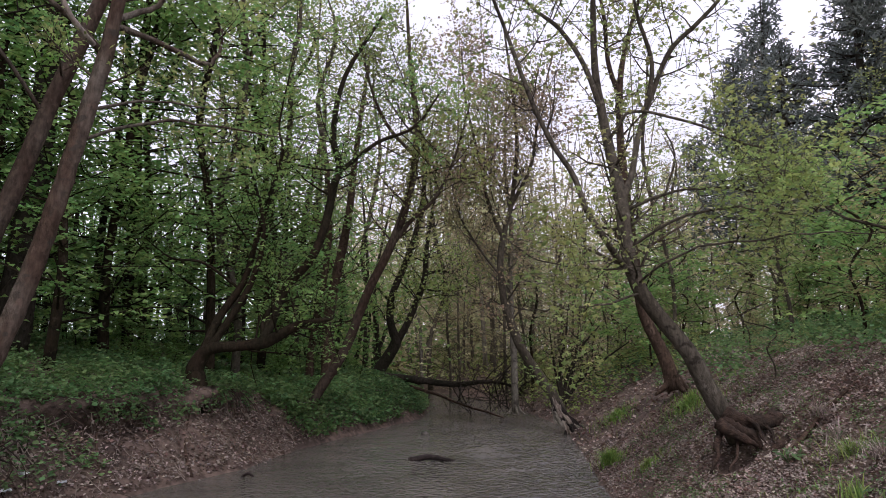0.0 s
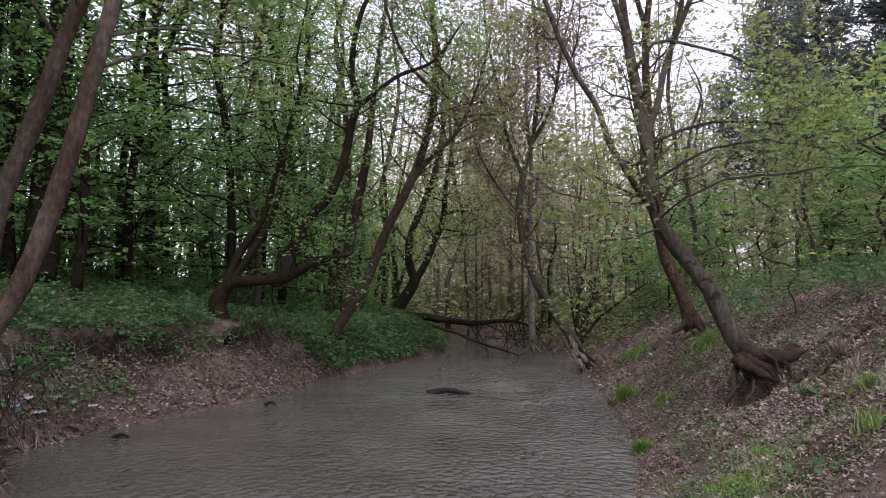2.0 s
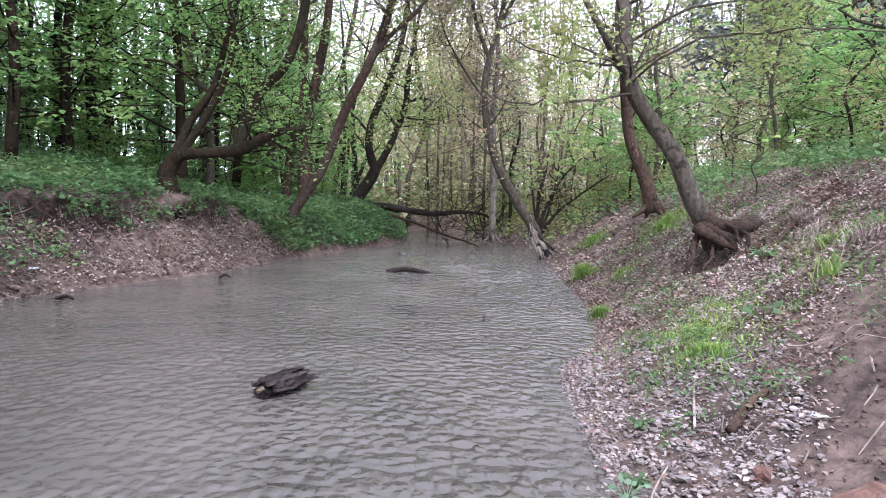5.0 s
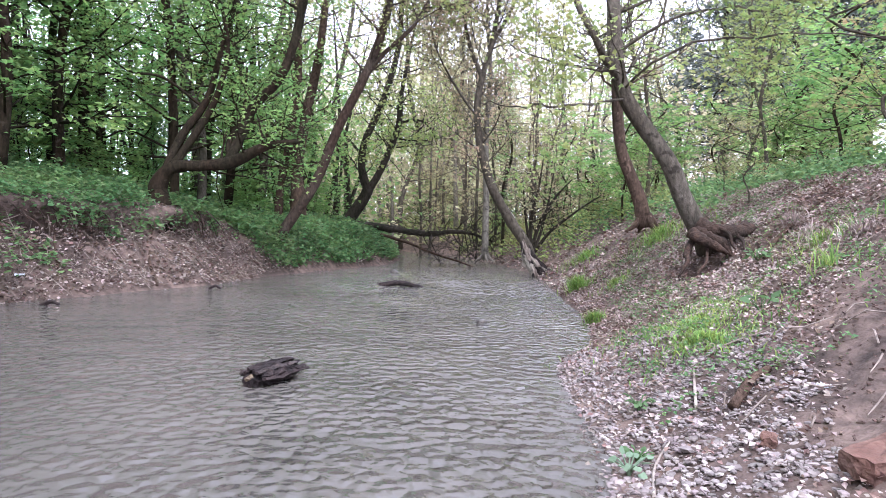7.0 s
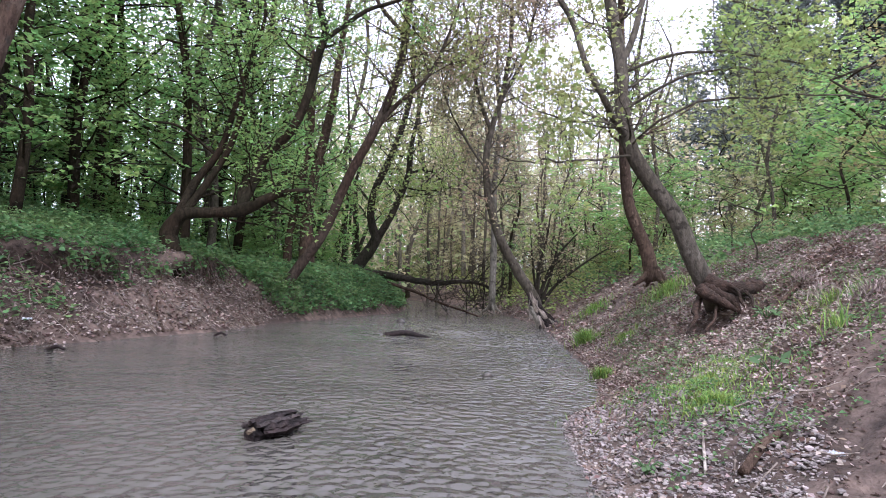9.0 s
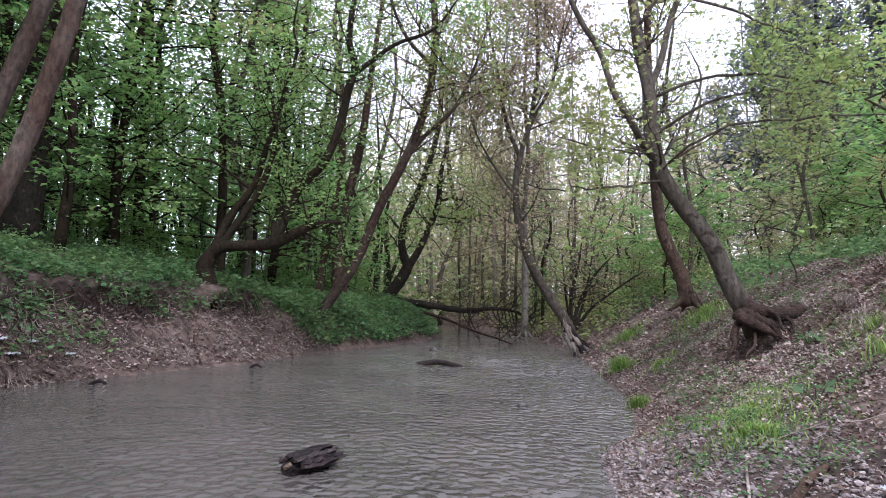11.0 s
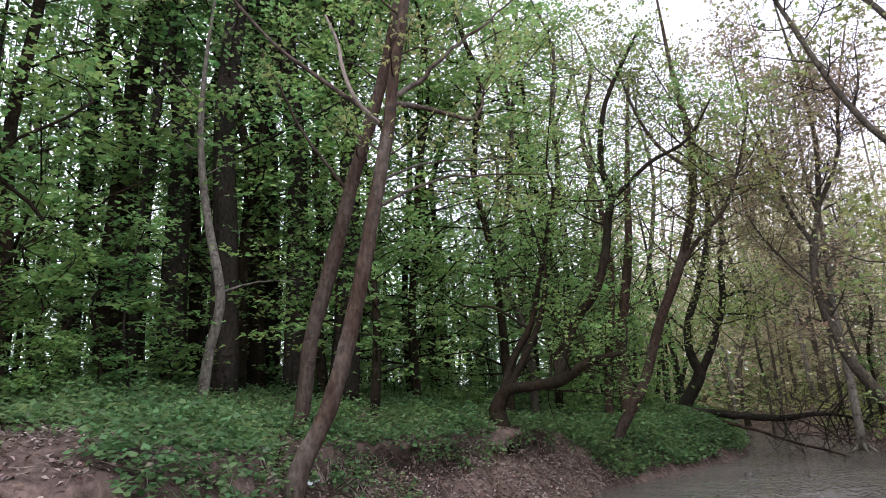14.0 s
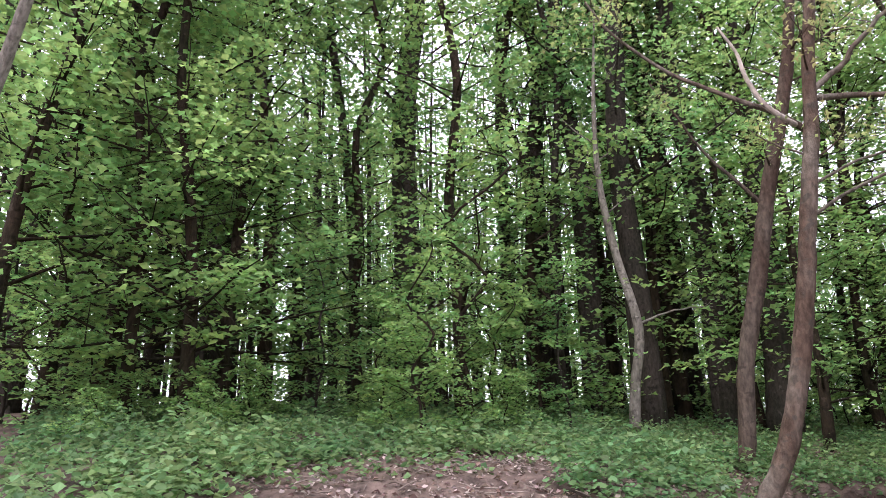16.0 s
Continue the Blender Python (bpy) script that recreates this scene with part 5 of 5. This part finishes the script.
def grass_patch(x0, y0, rx, ry, blades, tall, g, label, name="grass", mat="grass"):
    s = Soup()
    a, d = g.uniform(0, 6.28, blades), np.abs(g.normal(0, 0.5, blades)) * (0.7 + 0.5 * np.sin(np.arange(blades) * 0.37))
    x, y = x0 + rx * d * np.cos(a), y0 + ry * d * np.sin(a)
    base = np.stack([x, y, land(x, y)], 1)
    lean = np.c_[g.normal(0, 0.5, (blades, 2)), np.ones(blades)]
    h = (tall * g.uniform(0.5, 1.2, blades))[:, None]
    side = unit(np.c_[-lean[:, 1], lean[:, 0], np.zeros(blades)]) * 0.004
    mid, tip = base + unit(lean) * h * 0.55, base + unit(lean) * h * 0.9 + np.c_[lean[:, :2], -0.2 * np.ones(blades)] * h * 0.35
    k = np.arange(blades)[:, None] * 5
    s.add(np.stack([base - side, base + side, mid + side, mid - side, tip], 1), k + [3, 2, 4], k + [0, 1, 2, 3])
    return stuff(name, s, M[mat], label, "grass")


grass_patch(1.72, 4.5, 0.7, 1.0, 2300, 0.065, G(91), "bright green grass growing through the gravel")
grass_patch(1.6, 3.95, 0.45, 0.5, 700, 0.085, G(92), "bright green grass growing through the gravel")
grass_patch(1.62, 6.85, 0.12, 0.14, 420, 0.16, G(93), "small bright grass tuft by the water")
grass_patch(2.0, 9.6, 0.2, 0.3, 500, 0.3, G(94), "tall green grass tuft by the water")
grass_patch(2.25, 8.4, 0.3, 0.3, 350, 0.14, G(95), "short green grass on the slope")
grass_patch(3.3, 10.0, 0.7, 1.4, 900, 0.22, G(96), "soft green grass below the trees")
grass_patch(2.75, 12.6, 0.5, 1.0, 700, 0.2, G(130), "soft green grass by the far bank")
grass_patch(2.55, 4.3, 0.2, 0.4, 60, 0.22, G(97), "tall grass blades on the bank")
grass_patch(2.2, 5.2, 0.6, 0.9, 420, 0.1, G(98), "thin grass among dry leaves")
grass_patch(3.1, 5.3, 0.25, 0.9, 260, 0.2, G(99), "grass hanging from the bank's lip")


for k, (x, y) in enumerate(((2.95, 4.6), (3.1, 5.2), (3.3, 5.9), (3.5, 6.5))):
    grass_patch(x, y, 0.16, 0.45, 120, 0.16, G(120 + k), "dry straw-coloured grass on the bank's lip", mat="litter")


# ---- timber and roots ----
def broken_foot():
    """Torn pale wood where the waterside tree has split from its root."""
    t = thing("split_stump", "pale torn wood at the waterside tree's foot", "stump", m=Matrix.Translation((2.0, 14.1, 0.0)))
    g = G(111)
    for k in range(16):
        a, f = g.uniform(-0.2, 0.2), g.uniform(0.4, 0.85)
        s = Soup()
        tube(s, curve([(a * 1.2 + 0.14, g.uniform(-0.15, 0.05), -0.06), (a * 0.9 + 0.02, g.uniform(-0.16, 0.0), 0.3 * f), (a * 0.6 - 0.16, g.uniform(-0.1, 0.0), 0.62 * f), (a * 0.5 - 0.34 * f, g.uniform(-0.08, 0.0), 0.95 * f)], 4),
             (0.03, 0.055, 0.045, 0.01), 5, 0.3, g, 0.55)
        part("splinter", s, M[("dead_wood", "dead_twig", "bark_pale", "wet_wood")[k % 4]], t, smooth=False)
    for k in range(5):
        s = Soup()
        tube(s, curve([(0.05, -0.05, 0.12), (0.1 + 0.07 * k, -0.12 + 0.02 * k, 0.12), (0.14 + 0.1 * k, -0.2 + 0.06 * k, -0.05)], 4), (0.06, 0.05, 0.02), 6, 0.25, g)
        part("root", s, M["wet_wood"], t)


broken_foot()


def rotten_log():
    t = thing("driftwood_log", "rotten dark wet log split into planks, lying in the stream", "log", m=Matrix.Translation((-1.0, 3.88, 0.02)))
    g = G(101)
    a, b = np.array([-0.1, -0.16, 0.0]), np.array([0.1, 0.17, 0.015])
    side = np.array([0.87, -0.5, 0.0])
    for k in range(17):
        f = -1 + 2 * k / 16
        o = side * 0.085 * f + np.array([0, 0, 0.075 * math.sqrt(1 - 0.8 * f * f) * g.uniform(0.6, 1.15)])
        f0, f1 = g.uniform(0.0, 0.22), g.uniform(0.78, 1.06)
        s = Soup()
        way = np.linspace(a + (b - a) * f0 + o, a + (b - a) * f1 + o * g.uniform(0.8, 1.1), 9)
        tube(s, way + g.normal(0, 0.004, way.shape), (0.016, 0.027, 0.024, 0.012), 5, 0.35, g, g.uniform(0.5, 1.2))
        part("plank", s, M["rotten" if k % 4 == 1 else "wet_wood"], t, smooth=False)
    s = Soup()
    tube(s, np.linspace(a + [0, 0, 0.01], b + [0, 0, 0.01], 12), (0.05, 0.065, 0.06, 0.04), 11, 0.2, g, 0.8)
    part("core", s, M["wet_wood"], t, smooth=False)
    s = Soup()
    tube(s, np.array([a + [0.02, 0.01, 0.035], a + [-0.004, -0.02, 0.03]]), (0.024, 0.015), 7, 0.35, g, 0.7)
    part("broken_end", s, M["cut_wood"], t, "pale rotten broken end", smooth=False)


rotten_log()


def fallen_tree():
    t = thing("fallen_tree", "dark fallen tree lying across the stream with bare branches", "fallen tree", m=Matrix.Translation((-2.7, 18.3, 1.0)))
    g = G(102)
    path = curve([(-0.2, 0.4, 0.05), (0.6, 0.0, 0.02), (1.3, -0.3, -0.05), (2.2, -0.4, -0.14), (2.9, -0.5, -0.05), (3.5, -0.5, -0.1), (4.1, -0.6, -0.3)])
    s = Soup()
    path = path + np.cumsum(g.normal(0, 0.012, path.shape), 0)
    tube(s, path, (0.12, 0.105, 0.085, 0.065, 0.04, 0.02), 9, 0.16, g)
    part("trunk", s, M["bark_dark"], t)
    s = Soup()
    low = curve([(0.3, 0.1, -0.1), (1.4, -0.5, -0.35), (2.6, -0.8, -0.75), (3.4, -0.9, -0.98)])
    low = low + np.cumsum(g.normal(0, 0.014, low.shape), 0)
    tube(s, low, (0.045, 0.038, 0.02), 7, 0.15, g)
    part("stem", s, M["bark_brown"], t)
    tw = Soup()
    for p, r in offshoots(path[len(path) // 4:], (0.1, 0.08, 0.04), 26, 1.9, g, 0.25, 1.0, -0.02, 0.7, 0.03):
        tube(tw, p, (0.018, 0.011, 0.005), 4, 0, g)
        for p2, r2 in offshoots(p, r, 8, 1.0, g, 0.2, 1.0, 0.1):
            tube(tw, p2, (0.008, 0.004), 3, 0, g)
    tagged(part("branchwork", tw, M["bark_dark"], t), kind="stuff")


fallen_tree()


def roots_of(x, y, z, label, runs, mat, g):
    t = thing("tree_roots", label, "roots", m=Matrix.Translation((x, y, z)))
    for pts, r in runs:
        s = Soup()
        tube(s, curve(pts), (r, r * 0.85, r * 0.65, r * 0.25), 8, 0.2, g)
        part("root", s, mat, t)


roots_of(2.85, 6.9, 0.9, "thick exposed dark roots of the leaning tree", [
    ([(-0.12, 0.1, 0.2), (0.03, 0.0, 0.12), (0.2, -0.06, 0.12), (0.36, -0.02, 0.15), (0.5, 0.06, 0.17), (0.75, 0.15, 0.04)], 0.098),
    ([(-0.14, 0.05, 0.12), (-0.08, -0.08, 0.06), (0.06, -0.14, 0.0), (0.12, -0.2, -0.12)], 0.075),
    ([(0.62, -0.05, 0.06), (0.5, -0.15, 0.03), (0.3, -0.28, -0.06), (0.16, -0.36, -0.14), (0.15, -0.42, -0.34)], 0.062),
    ([(-0.22, 0.0, 0.1), (-0.16, -0.14, 0.03), (-0.04, -0.2, -0.03), (0.08, -0.2, -0.1)], 0.07),
    ([(-0.2, 0.05, 0.0), (-0.3, -0.08, -0.12), (-0.32, -0.18, -0.2), (-0.44, -0.26, -0.36)], 0.04),
    ([(0.04, -0.1, 0.16), (0.09, -0.19, 0.1), (0.11, -0.23, 0.0), (0.14, -0.26, -0.06)], 0.024),
    ([(-0.1, -0.12, -0.06), (-0.16, -0.26, -0.2), (-0.28, -0.36, -0.3), (-0.3, -0.46, -0.42)], 0.018),
    ([(0.2, -0.1, 0.1), (0.24, -0.18, 0.04), (0.22, -0.26, -0.04), (0.26, -0.3, -0.12)], 0.02),
    ([(0.3, -0.05, 0.16), (0.4, 0.12, 0.22), (0.6, 0.3, 0.2), (0.9, 0.45, 0.12)], 0.05)], M["root"], G(103))
g = G(104)
roots_of(-4.5, 10.35, 1.1, "hanging tangled roots in the undercut bank", [
    ([(0.06 * k - 0.1, g.uniform(-0.1, 0.2), 0.02), (0.07 * k - 0.1 + g.normal(0, 0.05), g.uniform(-0.25, 0.0), -0.18), (0.075 * k + g.normal(0, 0.07), g.uniform(-0.4, -0.1), g.uniform(-0.45, -0.2))], g.uniform(0.004, 0.011)) for k in range(0, 16, 2)], M["root"], g)
for y0, y1 in ((7.7, 9.0), (10.35, 11.4)):
    runs = []
    for k in range(15):
        y = g.uniform(y0, y1)
        x = float(left_shore(y)) - float(np.interp(y, [7.7, 8.9, 10.35, 11.4], [0.72, 0.82, 0.84, 0.82])) + g.uniform(-0.04, 0.1)
        z = float(land(x - 0.2, y)) - 0.04
        runs.append(([(x - 0.08, y, z), (x + 0.03, y + g.normal(0, 0.05), z - 0.12), (x + g.uniform(0, 0.1), y + g.normal(0, 0.12), z - g.uniform(0.25, 0.42))], g.uniform(0.004, 0.009)))
    roots_of(0, 0, 0, "thin brown rootlets hanging from the undercut bank", runs, M["root"], g)
roots_of(-4.0, 5.0, 0.7, "tangled roots and twigs at the foot of the bank tree", [
    ([(g.uniform(-0.3, 0.1), g.uniform(-0.3, 0.5), 0.3), (g.uniform(-0.4, 0.1), g.uniform(-0.2, 0.6), 0.05), (g.uniform(-0.3, 0.25), g.uniform(-0.3, 0.8), -0.45)], g.uniform(0.004, 0.009)) for k in range(9)], M["root"], g)
runs = []
for k in range(34):
    y = g.uniform(4.7, 7.0)
    x = float(left_shore(y)) - g.uniform(0.02, 0.55)
    a, ln = g.uniform(0, 6.28), g.uniform(0.12, 0.4)
    q = [(x + math.cos(a) * ln * f, y + math.sin(a) * ln * f) for f in (-0.5, -0.1, 0.2, 0.5)]
    runs.append(([on_land(px, py, g.uniform(0.0, 0.1)) for px, py in q], g.uniform(0.005, 0.014)))
roots_of(0, 0, 0, "dark roots and washed-up branches tangled along the shore", runs, M["root"], g)


def stick(name, label, pts, r, mat, g, category="stick"):
    p = curve(pts)
    s = Soup()
    tube(s, p - p[0], (r, r * 0.9, r * 0.6), 7, 0.15, g)
    ob = part(name, s, mat)
    ob.matrix_basis = Matrix.Translation(p[0])
    return tagged(ob, label, category)


g = G(105)
stick("driftwood", "dark wet branch stuck in the shallow riffle", [(-1.02, 10.6, 0.0), (-0.75, 10.65, 0.05), (-0.5, 10.6, 0.03), (-0.3, 10.62, -0.02)], 0.05, M["wet_wood"], g)
stick("driftwood", "small dark stick poking out of the water", [(-4.3, 6.95, -0.02), (-4.15, 6.9, 0.04), (-4.05, 6.88, 0.02)], 0.025, M["wet_wood"], g)
stick("driftwood", "small dark stick near the pebbly shore", [(-3.3, 9.2, -0.01), (-3.2, 9.15, 0.05), (-3.1, 9.12, 0.02)], 0.022, M["wet_wood"], g)
for px, py, size in ((-1.0, 10.75, 0.07), (-1.02, 13.9, 0.09), (0.42, 6.7, 0.05)):
    s = Soup()
    s.add(BALL_V * np.array([1.2, 0.8, 0.6]) * size * (1 + g.uniform(-0.2, 0.2, (len(BALL_V), 1))), BALL_F)
    ob = part("stone", s, M["wet_stone"])
    ob.location = (px, py, 0.01)
    tagged(ob, "dark wet stone breaking the water's surface", "stone", "stones in the stream")
for pts, r in (([(1.3, 2.85, 0), (1.42, 2.95, 0), (1.54, 3.02, 0)], 0.026), ([(2.35, 3.3, 0), (2.7, 3.8, 0), (2.9, 4.2, 0)], 0.022), ([(1.2, 3.0, 0), (1.3, 3.3, 0), (1.42, 3.6, 0)], 0.008),
               ([(0.75, 2.2, 0), (0.85, 2.5, 0), (1.0, 2.75, 0)], 0.007), ([(-3.9, 8.9, 0), (-4.2, 9.3, 0), (-4.35, 9.8, 0)], 0.02), ([(-4.6, 7.8, 0), (-4.9, 8.2, 0), (-5.0, 8.6, 0)], 0.015),
               ([(3.1, 6.4, 0), (3.5, 6.5, 0), (3.9, 6.6, 0)], 0.025), ([(2.9, 4.6, 0), (3.1, 5.0, 0), (3.5, 5.3, 0)], 0.02)):
    stick("stick", "dead stick lying on the bank", [on_land(a, b, r * 0.6) for a, b, _ in pts], r, M["dead_wood"] if r < 0.01 else M["bark_brown"], g)


def brick_piece(x, y, size, turn, label):
    bm = bmesh.new()
    bmesh.ops.create_cube(bm, size=1.0)
    bmesh.ops.scale(bm, vec=size, verts=bm.verts)
    bmesh.ops.subdivide_edges(bm, edges=bm.edges, cuts=3, use_grid_fill=True)
    gb = G(int(size[0] * 1000))
    for v in bm.verts:
        v.co *= 1 - 0.12 * (abs(v.co.x) / size[0] + abs(v.co.y) / size[1] + abs(v.co.z) / size[2] - 0.8) ** 2 if v.co.length > 0 else 1
        v.co += Vector(gb.uniform(-0.006, 0.006, 3))
    me = bpy.data.meshes.new("brick_piece")
    bm.to_mesh(me)
    bm.free()
    me.materials.append(M["brick"])
    ob = new("brick_piece", me)
    ob.matrix_basis = Matrix.Translation(on_land(x, y, size[2] * 0.42)) @ pose(0, 0, 0, 6, -8, turn)
    tagged(ob, label, "brick", "broken bricks")


brick_piece(1.29, 1.87, (0.2, 0.11, 0.07), 20, "worn orange-red broken brick on the gravel")
brick_piece(1.2, 2.33, (0.07, 0.05, 0.035), 60, "small chip of red brick in the gravel")


def rag(name, label, x, y, size, mat, g, dz=0.03):
    n = 9
    u, v = np.meshgrid(np.linspace(-0.5, 0.5, n), np.linspace(-0.5, 0.5, n))
    z = 0.3 * hum(u * 2 + x, v * 2 + y, int(abs(x * 10)), 0.9) * (0.5 - np.abs(u)) + 0.12 * g.uniform(-1, 1, u.shape)
    i, j = np.meshgrid(np.arange(n - 1), np.arange(n - 1), indexing="ij")
    q = np.stack([i * n + j, i * n + j + 1, (i + 1) * n + j + 1, (i + 1) * n + j], -1).reshape(-1, 4)
    s = Soup().add(np.stack([u, v, z + 0.1], -1) * size, quad=q)
    ob = part(name, s, mat)
    ob.matrix_basis = Matrix.Translation(on_land(x, y, dz)) @ pose(0, 0, 0, 0, 0, g.uniform(0, 360))
    mod = ob.modifiers.new("thickness", "SOLIDIFY")
    mod.thickness = 0.003
    tagged(ob, label, "litter", "plastic litter")


g = G(106)
for x, y, size, mat, label in ((-3.45, 9.15, 0.14, "plastic_blue", "crumpled blue plastic scrap on the shore"), (-4.95, 6.6, 0.13, "plastic_pale", "crumpled pale plastic bag on the shore"),
                               (-4.75, 7.3, 0.1, "plastic_pale", "crumpled pale plastic scrap among leaves"), (-4.05, 5.35, 0.2, "plastic_pale", "torn white plastic bag below the bank tree"),
                               (-5.25, 6.2, 0.2, "plastic_pale", "torn white plastic bag below the bank tree"), (-5.05, 6.55, 0.13, "plastic_pale", "crumpled pale plastic scrap among twigs"), (-5.0, 6.95, 0.12, "plastic_pale", "crumpled pale plastic scrap among twigs"),
                               (-5.02, 6.35, 0.1, "plastic_blue", "crumpled blue plastic scrap on the shore"), (1.55, 2.6, 0.05, "plastic_pale", "small white plastic scrap on the bank")):
    rag("plastic_scrap", label, x, y, size, M[mat], g)


def herb_plant(x, y, size, n, mat, label, g):
    t = thing("broadleaf_plant", label, "plant", "plants on the gravel", Matrix.Translation(on_land(x, y)))
    for k in range(n):
        a = k * 2.4
        d = np.array([np.cos(a), np.sin(a), 0])
        s = Soup()
        tip = d * size * g.uniform(0.5, 0.9) + [0, 0, size * g.uniform(0.5, 1.1)]
        tube(s, curve([(0, 0, -0.01), d * size * 0.2 + [0, 0, size * 0.4], tip], 3), (0.004, 0.003), 4, 0, g)
        stalk = part("stalk", s, mat, t)
        s = Soup()
        leaves(s, tip[None], size * 0.62, g, 0.5, 0.2, 0.36, axis=d[None] + [0, 0, -0.1], full=True)
        part("blade", s, mat, stalk, smooth=False)


herb_plant(0.75, 2.5, 0.07, 13, M["leaf_pale"], "small plant with pale grey-green leaves on the gravel", g)
herb_plant(0.98, 3.15, 0.065, 16, M["leaf_herb"], "small green rosette on the gravel", g)
herb_plant(0.82, 2.62, 0.06, 14, M["leaf_herb"], "small green seedling on the gravel", g)
herb_plant(2.05, 4.15, 0.12, 9, M["leaf_herb"], "upright bright green plant among leaves", g)
herb_plant(2.6, 3.6, 0.1, 12, M["leaf_herb"], "leafy herb on the bank", g)
herb_plant(2.9, 6.0, 0.11, 14, M["leaf_herb"], "leafy herb below the roots", g)
herb_plant(-4.35, 4.45, 0.1, 9, M["leaf_pale"], "pale broad-leaved herb at the bank tree's foot", g)
